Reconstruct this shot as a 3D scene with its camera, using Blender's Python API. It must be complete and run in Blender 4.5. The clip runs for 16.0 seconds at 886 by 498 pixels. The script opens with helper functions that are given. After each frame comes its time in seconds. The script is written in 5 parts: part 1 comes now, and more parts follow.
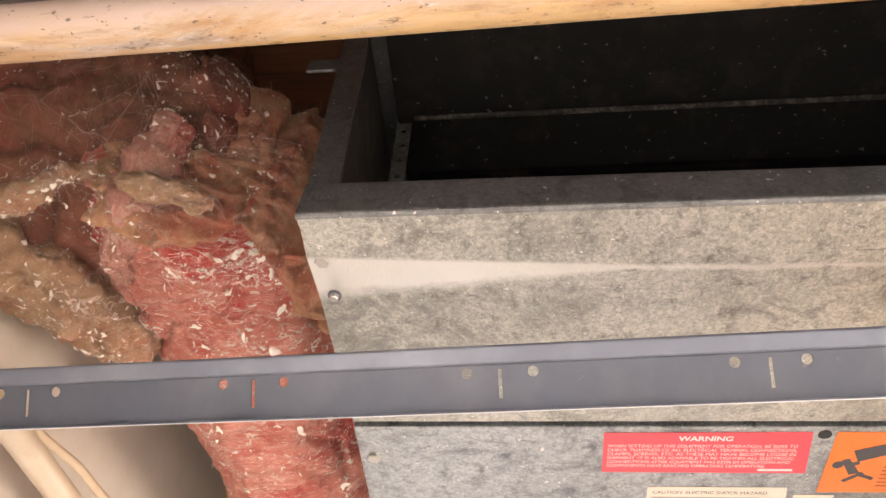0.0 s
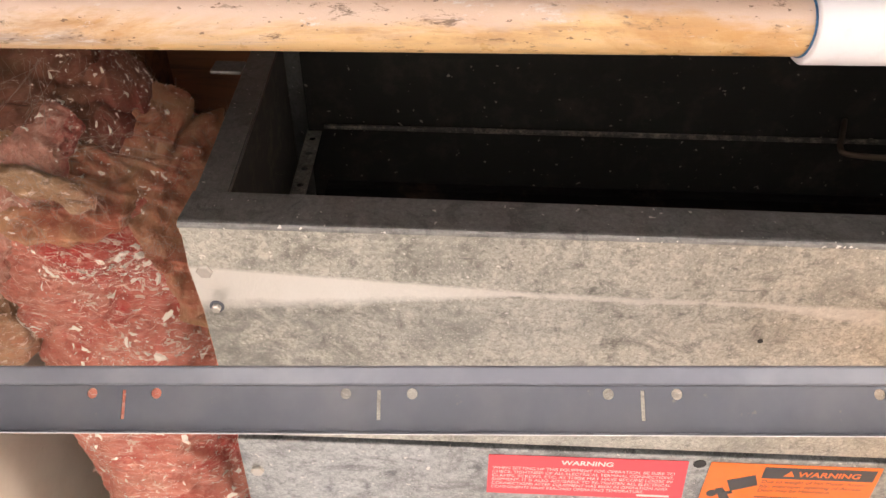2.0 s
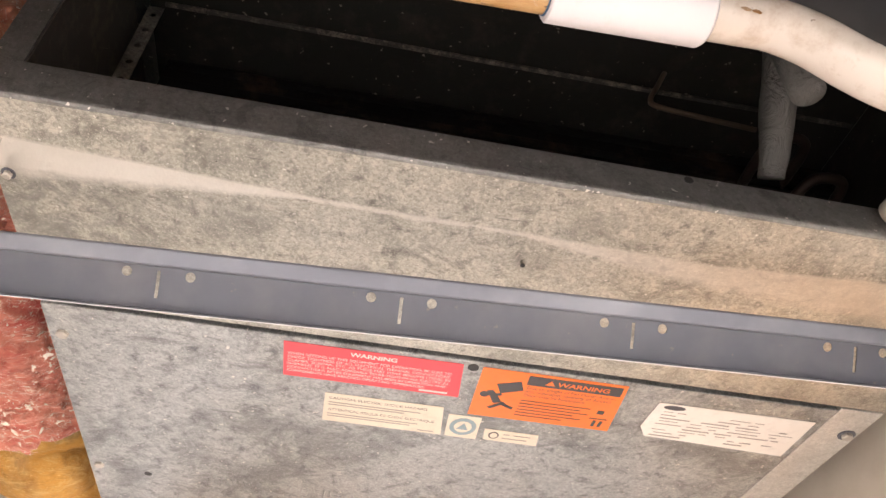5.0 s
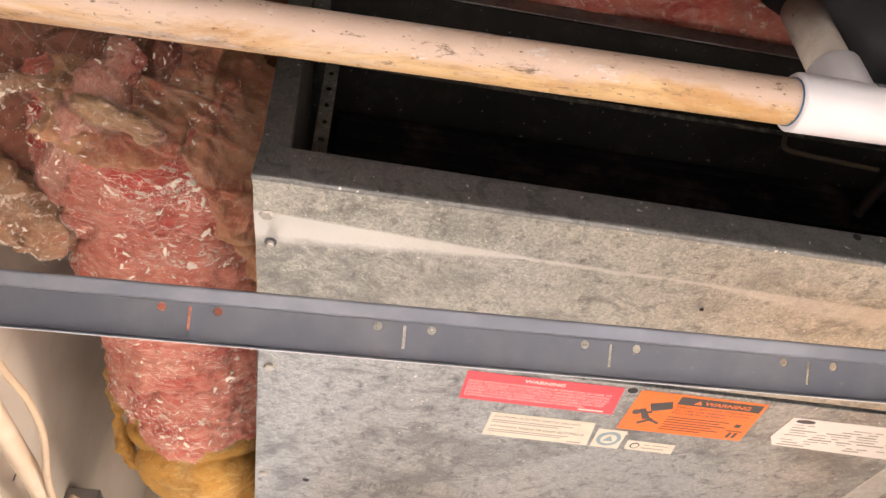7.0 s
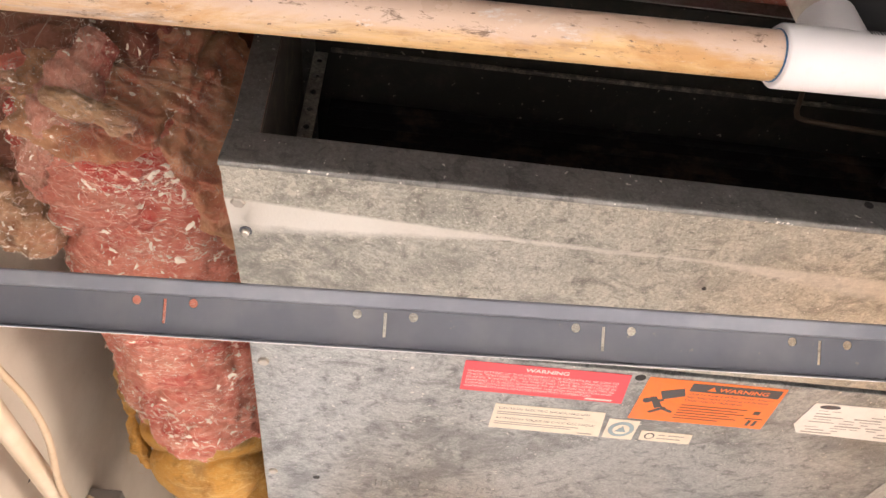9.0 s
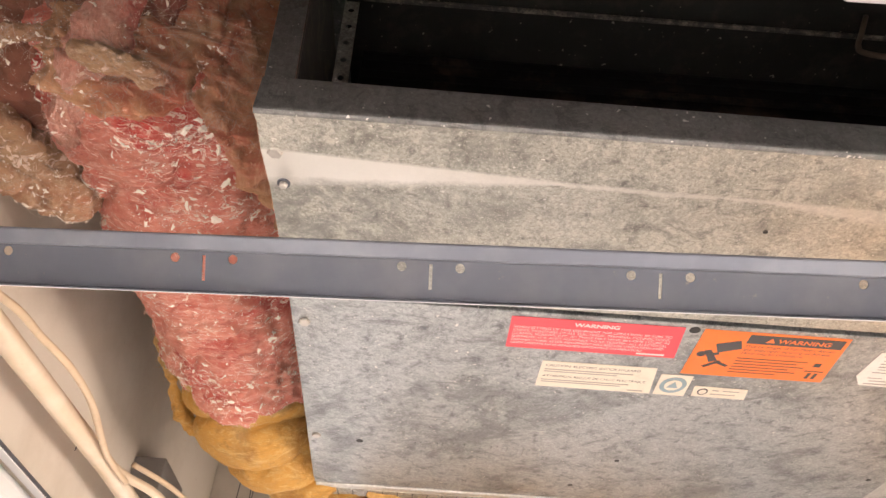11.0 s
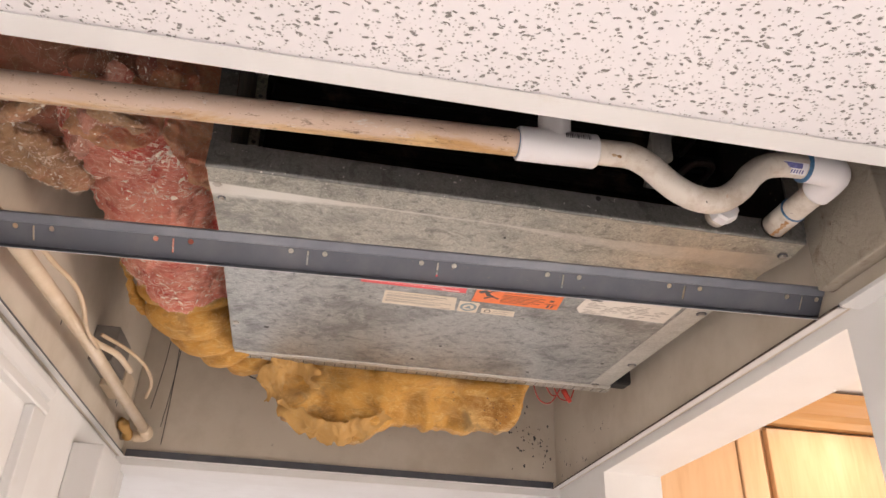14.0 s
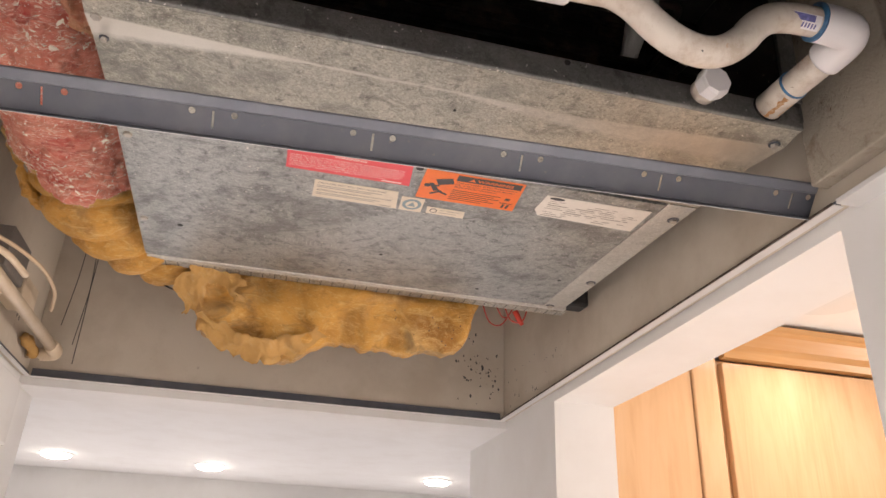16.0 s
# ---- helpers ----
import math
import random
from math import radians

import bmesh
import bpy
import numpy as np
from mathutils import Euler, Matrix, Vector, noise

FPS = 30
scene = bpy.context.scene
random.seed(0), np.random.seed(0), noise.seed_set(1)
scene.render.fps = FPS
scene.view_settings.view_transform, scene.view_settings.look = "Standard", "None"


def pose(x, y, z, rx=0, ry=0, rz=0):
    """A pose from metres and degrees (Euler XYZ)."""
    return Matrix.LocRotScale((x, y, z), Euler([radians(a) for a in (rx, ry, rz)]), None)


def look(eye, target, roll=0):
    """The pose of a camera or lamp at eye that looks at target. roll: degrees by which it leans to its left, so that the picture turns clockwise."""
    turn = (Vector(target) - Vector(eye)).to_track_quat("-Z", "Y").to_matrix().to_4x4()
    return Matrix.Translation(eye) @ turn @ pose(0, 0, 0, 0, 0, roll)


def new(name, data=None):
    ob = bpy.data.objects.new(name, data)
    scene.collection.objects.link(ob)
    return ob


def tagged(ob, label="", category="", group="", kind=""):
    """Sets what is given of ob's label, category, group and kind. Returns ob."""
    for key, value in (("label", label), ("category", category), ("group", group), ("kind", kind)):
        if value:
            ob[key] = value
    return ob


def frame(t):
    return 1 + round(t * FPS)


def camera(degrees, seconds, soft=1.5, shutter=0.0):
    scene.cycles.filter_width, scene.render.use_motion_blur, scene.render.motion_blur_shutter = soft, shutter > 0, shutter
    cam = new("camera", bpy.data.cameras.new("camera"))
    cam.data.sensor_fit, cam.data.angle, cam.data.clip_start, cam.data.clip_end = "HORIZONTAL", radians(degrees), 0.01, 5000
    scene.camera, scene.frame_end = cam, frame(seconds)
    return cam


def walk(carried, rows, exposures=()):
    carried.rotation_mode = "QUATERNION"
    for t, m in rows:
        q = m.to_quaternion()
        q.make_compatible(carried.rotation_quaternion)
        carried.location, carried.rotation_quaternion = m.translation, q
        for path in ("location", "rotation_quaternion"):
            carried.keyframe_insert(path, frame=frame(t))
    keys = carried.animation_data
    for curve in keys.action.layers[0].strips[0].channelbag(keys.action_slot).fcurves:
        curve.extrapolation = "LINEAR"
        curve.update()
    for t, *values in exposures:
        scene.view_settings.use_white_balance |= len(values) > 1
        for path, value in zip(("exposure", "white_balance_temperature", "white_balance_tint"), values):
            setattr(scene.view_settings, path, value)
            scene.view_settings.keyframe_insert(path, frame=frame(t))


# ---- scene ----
cam = camera(61.4, 16.0)

PATH = [
    (0, (0.126, -0.278, 2.267), (-0.094, 0.936, 3.842), 6.6),
    (0.5, (0.124, -0.277, 2.269), (-0.042, 0.917, 3.865), 4.9),
    (1, (0.133, -0.271, 2.272), (0.022, 0.926, 3.87), 3.7),
    (1.5, (0.136, -0.279, 2.274), (0.06, 0.916, 3.876), 3.4),
    (2, (0.154, -0.284, 2.278), (0.107, 0.934, 3.864), 3.6),
    (2.5, (0.16, -0.282, 2.27), (0.141, 0.969, 3.83), 4.1),
    (3, (0.205, -0.286, 2.263), (0.232, 1.002, 3.793), 4.2),
    (3.5, (0.25, -0.309, 2.27), (0.342, 1.023, 3.759), 3.9),
    (6, (0.175, -0.33, 2.254), (0.396, 1.1, 3.634), 2.5),
    (6.5, (0.1, -0.369, 2.254), (0.31, 1.077, 3.62), 2.5),
    (7, (0.071, -0.384, 2.248), (0.285, 1.067, 3.607), 1.9),
    (7.5, (0.069, -0.377, 2.251), (0.247, 1.099, 3.589), 2.7),
    (8, (0.085, -0.375, 2.253), (0.24, 1.101, 3.593), 2.9),
    (8.5, (0.124, -0.37, 2.256), (0.259, 1.102, 3.604), 2.8),
    (9, (0.119, -0.366, 2.256), (0.216, 1.102, 3.611), 3.2),
    (11.5, (0.109, -0.335, 2.259), (0.134, 1.206, 3.533), 3.5),
    (12, (0.101, -0.345, 2.246), (0.155, 1.219, 3.491), 3.5),
    (12.5, (0.08, -0.382, 2.223), (0.211, 1.223, 3.409), 2.8),
    (13, (0.136, -0.479, 2.211), (0.312, 1.158, 3.345), 2.7),
    (13.5, (0.174, -0.583, 2.181), (0.364, 1.109, 3.23), 3.3),
    (14, (0.141, -0.728, 2.158), (0.422, 0.996, 3.133), 2.4),
    (14.5, (0.144, -0.792, 2.159), (0.497, 0.944, 3.087), 2.1),
    (15, (0.151, -0.791, 2.154), (0.554, 0.948, 3.058), 2.0),
    (15.5, (0.158, -0.73, 2.152), (0.586, 1.012, 3.036), 2.1),
    (16, (0.191, -0.575, 2.161), (0.606, 1.185, 3.014), 2.4),
]
EXPOSURES = [(0, 0.60), (9, 0.56), (12.5, 0.54), (13.5, 0.22), (14.5, -0.31), (15.0, -0.37), (15.5, -0.36), (16, -0.13)]
walk(cam, [(t, look(eye, target, roll)) for t, eye, target, roll in PATH], EXPOSURES)

# ---- light ----
world = bpy.data.worlds.new("world")
scene.world = world
world.use_nodes = True
world.node_tree.nodes["Background"].inputs[0].default_value = (0.9, 0.95, 1.0, 1)
world.node_tree.nodes["Background"].inputs[1].default_value = 0.02


def lamp(name, x, y, z, watts, size, colour=(1.0, 0.86, 0.7), spread=150, aim=None):
    data = bpy.data.lights.new(name, "AREA")
    data.shape, data.size, data.energy, data.color = "DISK", size, watts, colour
    data.spread = radians(spread)
    ob = new(name, data)
    ob.matrix_world = look((x, y, z), aim or (x, y + 0.0001, z - 1))
    return ob


LIGHTS = [(-0.88, 4.10), (-0.046, 4.13), (1.31, 4.07)]
for lx, ly in LIGHTS:
    lamp("downlight_lamp", lx, ly, 2.80, 30, 0.13, (1.0, 0.93, 0.93))
# unseen fill lamps added behind the camera to brighten hall and void
lamp("hall_fill", 0.23, -1.15, 2.53, 31, 0.16, (0.995, 0.92, 0.89))
lamp("hall_fill", 0.23, -2.3, 2.53, 31, 0.16, (0.995, 0.92, 0.89))
lamp("kitchen_lamp", 2.037, 0.023, 2.81, 14, 0.16, (1.0, 0.88, 0.8))
lamp("kitchen_lamp", 1.44, 0.78, 2.81, 2.5, 0.16, (1.0, 0.9, 0.84))

# fill light added in the kitchen, as from a window out of view
data = bpy.data.lights.new("kitchen_fill", "AREA")
data.shape, data.size, data.size_y, data.energy, data.color = "RECTANGLE", 1.5, 1.1, 96, (1.0, 0.86, 0.76)
new("kitchen_fill", data).matrix_world = look((3.93, 0.1, 1.45), (0.8, 0.35, 1.75))

# ---- materials ----


class Mat:
    """A node material under construction."""

    def __init__(self, name, colour, rough=0.6, metal=0.0, spec=0.5):
        self.m = bpy.data.materials.new(name)
        self.m.use_nodes = True
        self.t = self.m.node_tree
        self.b = self.t.nodes["Principled BSDF"]
        self.b.inputs["Base Color"].default_value = (*colour, 1)
        self.b.inputs["Roughness"].default_value = rough
        self.b.inputs["Metallic"].default_value = metal
        self.b.inputs["Specular IOR Level"].default_value = spec
        self.co = self.t.nodes.new("ShaderNodeTexCoord").outputs["Object"]
        self.colour = None
        self.height = None
        self.base = colour

    def node(self, kind, **kw):
        n = self.t.nodes.new(kind)
        for k, v in kw.items():
            n.inputs[k].default_value = v
        return n

    def scaled(self, sx, sy, sz, turn=0):
        n = self.node("ShaderNodeMapping")
        n.inputs["Scale"].default_value = (sx, sy, sz)
        n.inputs["Rotation"].default_value = (0, 0, radians(turn))
        self.t.links.new(self.co, n.inputs["Vector"])
        return n.outputs[0]

    def noise(self, scale, detail=5, rough=0.6, distort=0.0, co=None):
        n = self.node("ShaderNodeTexNoise", Scale=scale, Detail=detail, Roughness=rough, Distortion=distort)
        self.t.links.new(co or self.co, n.inputs["Vector"])
        return n.outputs["Fac"]

    def cells(self, scale, feature="F1", co=None, out="Distance", random=1.0):
        n = self.node("ShaderNodeTexVoronoi", Scale=scale, Randomness=random)
        n.feature = feature
        self.t.links.new(co or self.co, n.inputs["Vector"])
        return n.outputs[out]

    def ramp(self, fac, lo, hi, a=0.0, b=1.0):
        n = self.node("ShaderNodeMapRange")
        for k, v in zip(("From Min", "From Max", "To Min", "To Max"), (lo, hi, a, b)):
            n.inputs[k].default_value = v
        self.t.links.new(fac, n.inputs["Value"])
        return n.outputs[0]

    def times(self, a, b):
        n = self.node("ShaderNodeMath")
        n.operation = "MULTIPLY"
        self.t.links.new(a, n.inputs[0])
        if isinstance(b, float):
            n.inputs[1].default_value = b
        else:
            self.t.links.new(b, n.inputs[1])
        return n.outputs[0]

    def calc(self, what, a, b):
        n = self.node("ShaderNodeMath")
        n.operation = what
        self.t.links.new(a, n.inputs[0])
        if isinstance(b, float):
            n.inputs[1].default_value = b
        else:
            self.t.links.new(b, n.inputs[1])
        return n.outputs[0]

    def over(self, colour, fac):
        """Lays a colour over what is there, as far as fac says."""
        n = self.t.nodes.new("ShaderNodeMix")
        n.data_type = "RGBA"
        if self.colour is None:
            n.inputs[6].default_value = (*self.base, 1)
        else:
            self.t.links.new(self.colour, n.inputs[6])
        n.inputs[7].default_value = (*colour, 1)
        self.t.links.new(fac, n.inputs[0])
        self.colour = n.outputs[2]
        self.t.links.new(self.colour, self.b.inputs["Base Color"])
        return self

    def rough(self, fac, a, b):
        self.t.links.new(self.ramp(fac, 0.3, 0.7, a, b), self.b.inputs["Roughness"])
        return self

    def bump(self, fac, depth, strength=1.0):
        n = self.node("ShaderNodeBump", Strength=strength, Distance=depth)
        self.t.links.new(fac, n.inputs["Height"])
        if self.height is not None:
            self.t.links.new(self.height, n.inputs["Normal"])
        self.height = n.outputs[0]
        self.t.links.new(self.height, self.b.inputs["Normal"])
        return self


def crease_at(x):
    """Where the front panel's crease runs (y), and how far the facet with painted glare behind it reaches."""
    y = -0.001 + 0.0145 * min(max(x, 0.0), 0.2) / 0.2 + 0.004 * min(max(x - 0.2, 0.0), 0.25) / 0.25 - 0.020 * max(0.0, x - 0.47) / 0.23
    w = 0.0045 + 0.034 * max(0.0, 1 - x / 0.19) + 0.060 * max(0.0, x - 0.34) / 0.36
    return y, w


def painted_glare(k):
    """Glare painted behind the panel's crease: wide at one end, a thin line, then wide again."""
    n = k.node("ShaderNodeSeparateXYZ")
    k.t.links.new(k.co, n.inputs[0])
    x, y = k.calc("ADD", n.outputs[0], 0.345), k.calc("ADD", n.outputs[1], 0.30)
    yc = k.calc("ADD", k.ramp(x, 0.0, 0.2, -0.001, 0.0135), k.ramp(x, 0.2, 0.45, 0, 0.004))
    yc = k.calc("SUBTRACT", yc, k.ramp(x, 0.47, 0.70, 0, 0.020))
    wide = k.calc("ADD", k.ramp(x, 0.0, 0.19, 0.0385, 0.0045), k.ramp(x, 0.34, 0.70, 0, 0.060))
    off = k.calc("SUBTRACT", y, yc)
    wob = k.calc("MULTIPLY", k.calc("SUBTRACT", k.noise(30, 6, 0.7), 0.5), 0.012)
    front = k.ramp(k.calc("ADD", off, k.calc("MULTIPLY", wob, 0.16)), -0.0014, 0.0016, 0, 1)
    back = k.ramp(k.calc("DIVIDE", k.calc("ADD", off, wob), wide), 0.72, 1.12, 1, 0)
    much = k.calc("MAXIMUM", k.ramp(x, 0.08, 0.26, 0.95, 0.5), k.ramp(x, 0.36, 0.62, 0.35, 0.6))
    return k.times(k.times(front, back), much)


def plain_blue(name, colour):
    k = Mat(name, colour, 0.4)
    return k.over(tuple(c * 1.9 for c in colour), k.ramp(k.noise(160, 5, 0.7), 0.5, 0.65, 0, 0.8)).m


def galvanised(name, base, dirt=0.6, pale=0.35, grain=1.0, rough=(0.3, 0.58), band=False, smear=(0.57, 0.60)):
    """Spangled zinc sheet: fine crystals, cloudy tarnish, specks of plaster and scratches."""
    k = Mat(name, base, 0.4, 0.7)
    k.over(tuple(c * 1.6 for c in base), k.ramp(k.cells(330, out="Color"), 0.35, 0.85, 0, 0.6 * grain))
    k.over(tuple(c * 0.42 for c in base), k.ramp(k.noise(380, 5, 0.75), 0.47, 0.62, 0, 0.7 * grain))
    k.over((base[0] * 0.36, base[1] * 0.37, base[2] * 0.38), k.ramp(k.times(k.noise(13, 11, 0.76, 0.3), k.ramp(k.noise(5, 4, 0.6), 0.35, 0.6, 0.92, 1.12)), 0.50, 0.64, 0, dirt * 0.75))
    k.over((base[0] * 0.3, base[1] * 0.31, base[2] * 0.32), k.ramp(k.noise(60, 8, 0.74, 0.3), 0.55, 0.65, 0, dirt * 0.8))
    k.over((0.47, 0.462, 0.41), k.ramp(k.noise(6, 6, 0.65), 0.48, 0.68, 0, pale))
    k.over(tuple(c * 0.4 for c in base), k.ramp(k.noise(24, 8, 0.68, 1.9, k.scaled(0.9, 1, 1, 8)), *smear, 0, dirt * 0.8))
    k.over(tuple(min(1.0, c * 2.0) for c in base), k.ramp(k.noise(620, 4, 0.8), 0.56, 0.64, 0, 0.55 * grain))
    k.over((0.75, 0.72, 0.66), k.ramp(k.noise(240, 2, 0.5), 0.70, 0.73, 0, 0.85))
    k.over((0.1, 0.1, 0.1), k.ramp(k.noise(90, 4, 0.6, 0, k.scaled(0.18, 2.2, 1, 24)), 0.7, 0.74, 0, 0.6))
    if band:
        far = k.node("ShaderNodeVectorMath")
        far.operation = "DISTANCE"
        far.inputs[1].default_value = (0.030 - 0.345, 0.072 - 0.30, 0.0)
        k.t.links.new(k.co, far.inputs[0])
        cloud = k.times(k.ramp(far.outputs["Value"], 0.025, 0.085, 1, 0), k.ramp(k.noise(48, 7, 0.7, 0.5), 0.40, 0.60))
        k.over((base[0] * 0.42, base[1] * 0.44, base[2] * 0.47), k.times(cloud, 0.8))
        # reflection off the tilted facet, laid on as a paler zinc colour
        k.over((0.70, 0.675, 0.615), painted_glare(k))
    k.rough(k.noise(60, 6, 0.75), *rough)
    k.bump(k.noise(330, 4, 0.7), 0.0012, 0.5)
    k.bump(k.noise(10, 3, 0.5), 0.004, 0.3)
    return k.m


M_ZINC = galvanised("zinc_band", (0.40, 0.375, 0.325), dirt=0.5, pale=0.5)
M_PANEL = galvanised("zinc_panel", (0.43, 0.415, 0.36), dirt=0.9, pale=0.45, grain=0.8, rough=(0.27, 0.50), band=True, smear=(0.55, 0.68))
M_DOOR = galvanised("zinc_door", (0.375, 0.388, 0.382), dirt=0.95, pale=0.05, grain=0.7, rough=(0.29, 0.54), smear=(0.54, 0.66))
# darker copy of the zinc: shade on the upright faces put into the colour
M_ZINC_SHADED = galvanised("zinc_shaded", (0.205, 0.203, 0.195), dirt=0.6, pale=0.12, grain=0.5)
M_EDGE = galvanised("zinc_edge", (0.60, 0.595, 0.56), dirt=0.2, pale=0.4, grain=0.4)

# near-black base: the shade inside the open unit is put into it
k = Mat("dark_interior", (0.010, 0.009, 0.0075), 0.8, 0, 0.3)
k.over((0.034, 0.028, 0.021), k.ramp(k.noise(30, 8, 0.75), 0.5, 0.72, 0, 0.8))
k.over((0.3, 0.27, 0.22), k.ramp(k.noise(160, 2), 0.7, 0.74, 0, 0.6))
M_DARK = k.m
k = Mat("dusty_rail", (0.04, 0.035, 0.03), 0.7, 0.2)
k.over((0.19, 0.16, 0.12), k.ramp(k.noise(70, 7, 0.8), 0.48, 0.62))
M_RAIL = k.m
# dusty left side, lighter than the rest because light reaches it
k = Mat("dusty_liner", (0.05, 0.042, 0.034), 0.7, 0.1)
k.over((0.13, 0.1, 0.07), k.ramp(k.noise(40, 7, 0.75), 0.5, 0.68))
M_LINER = k.m
# fins darkened as well, to stand for the shade behind the opening
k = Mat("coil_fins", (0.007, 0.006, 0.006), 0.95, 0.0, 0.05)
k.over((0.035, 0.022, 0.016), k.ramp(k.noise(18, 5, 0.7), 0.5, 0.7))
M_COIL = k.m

k = Mat("tee_steel", (0.105, 0.112, 0.135), 0.42, 0.35)
k.over((0.15, 0.15, 0.165), k.ramp(k.noise(14, 5, 0.6), 0.45, 0.7, 0, 0.8))
k.over((0.24, 0.2, 0.17), k.ramp(k.noise(90, 4, 0.7), 0.66, 0.74, 0, 0.7))
k.rough(k.noise(60, 4), 0.35, 0.55)
M_TEE = k.m
# lighter, bluer copy of the tee steel: the round bulb's sheen as colour
k = Mat("tee_bulb_sheen", (0.17, 0.18, 0.215), 0.36, 0.4)
k.over((0.24, 0.25, 0.28), k.ramp(k.noise(12, 5, 0.6), 0.45, 0.65, 0, 0.8))
M_BULB_SHEEN = k.m
k = Mat("white_enamel", (0.7, 0.69, 0.68), 0.5)
k.over((0.62, 0.58, 0.52), k.ramp(k.noise(25, 6, 0.7), 0.58, 0.75, 0, 0.5))
M_ENAMEL = k.m
k = Mat("dark_edge", (0.06, 0.042, 0.035), 0.8, 0, 0.2)
k.over((0.22, 0.17, 0.14), k.ramp(k.noise(40, 6, 0.7), 0.5, 0.7))
M_SEAM = k.m

k = Mat("aged_pvc", (0.62, 0.42, 0.20), 0.34)
k.over((0.60, 0.50, 0.42), k.ramp(k.noise(14, 7, 0.7, 0.3, k.scaled(0.25, 1.4, 1.4)), 0.47, 0.60, 0, 0.75))
k.over((0.34, 0.27, 0.25), k.ramp(k.noise(50, 8, 0.78, 0.2, k.scaled(0.07, 1.6, 1.6)), 0.55, 0.66, 0, 0.6))
k.over((0.46, 0.25, 0.085), k.ramp(k.noise(20, 9, 0.75, 0.6, k.scaled(0.3, 1, 1)), 0.50, 0.62, 0, 0.8))
k.over((0.281, 0.226, 0.195), k.ramp(k.noise(40, 8, 0.78, 0.4, k.scaled(0.22, 1.2, 1.2)), 0.56, 0.66, 0, 0.6))
# the side towards the hall kept its greyish pink, a brown stain runs along the seam between
side = k.node("ShaderNodeSeparateXYZ")
k.t.links.new(k.co, side.inputs[0])
seam = k.calc("ADD", side.outputs[1], k.ramp(k.noise(22, 6, 0.7, 0.3, k.scaled(0.3, 1, 1)), 0.3, 0.7, -0.008, 0.008))
k.over((0.56, 0.42, 0.34), k.ramp(seam, -0.0010, -0.0060, 0, 0.85))
k.over((0.34, 0.19, 0.09), k.times(k.times(k.ramp(seam, -0.0045, -0.001), k.ramp(seam, 0.004, 0.0)), k.ramp(k.noise(70, 7, 0.75, 0.3, k.scaled(0.12, 1, 1)), 0.46, 0.62, 0, 0.8)))
k.over((0.109, 0.062, 0.035), k.ramp(k.noise(130, 7, 0.8, 0.3, k.scaled(0.35, 1, 1)), 0.59, 0.66, 0, 0.85))
k.over((0.109, 0.062, 0.035), k.ramp(k.noise(420, 2, 0.6, 0, k.scaled(0.5, 1, 1)), 0.68, 0.71, 0, 0.8))
k.over((0.640, 0.608, 0.585), k.ramp(k.noise(38, 8, 0.78, 0.5, k.scaled(0.45, 1, 1)), 0.6, 0.66, 0, 0.85))
k.rough(k.noise(40, 4), 0.22, 0.5)
k.bump(k.noise(150, 5, 0.7), 0.0006, 0.5)
M_PVC_OLD = k.m
k = Mat("cream_pvc", (0.6, 0.48, 0.34), 0.4)
k.over((0.68, 0.57, 0.44), k.ramp(k.noise(12, 6, 0.65), 0.45, 0.62, 0, 0.8))
k.over((0.4, 0.28, 0.16), k.ramp(k.noise(30, 7, 0.75), 0.6, 0.72, 0, 0.5))
k.over((0.12, 0.08, 0.05), k.ramp(k.noise(170, 4, 0.7), 0.69, 0.73, 0, 0.6))
M_PVC_CREAM = k.m
k = Mat("white_pvc", (0.62, 0.56, 0.49), 0.27)
k.over((0.42, 0.33, 0.25), k.ramp(k.noise(35, 7, 0.7), 0.48, 0.66, 0, 0.7))
k.over((0.5, 0.42, 0.34), k.ramp(k.noise(70, 7, 0.75), 0.58, 0.7, 0, 0.6))
k.over((0.45, 0.2, 0.07), k.ramp(k.noise(48, 3, 0.6), 0.68, 0.73, 0, 0.8))
k.over((0.1, 0.06, 0.04), k.ramp(k.noise(90, 4, 0.6), 0.71, 0.74, 0, 0.8))
M_PVC = k.m
k = Mat("new_pvc", (0.74, 0.72, 0.73), 0.32)
k.over((0.66, 0.62, 0.6), k.ramp(k.noise(70, 5, 0.7), 0.6, 0.75, 0, 0.5))
M_PVC_NEW = k.m
M_BLUE = plain_blue("blue_primer", (0.035, 0.12, 0.24))
M_PURPLE = plain_blue("purple_print", (0.1, 0.1, 0.27))
k = Mat("rust_stain", (0.36, 0.19, 0.08), 0.8)
k.over((0.55, 0.4, 0.26), k.ramp(k.noise(120, 6, 0.75), 0.5, 0.62))
M_RUST = k.m



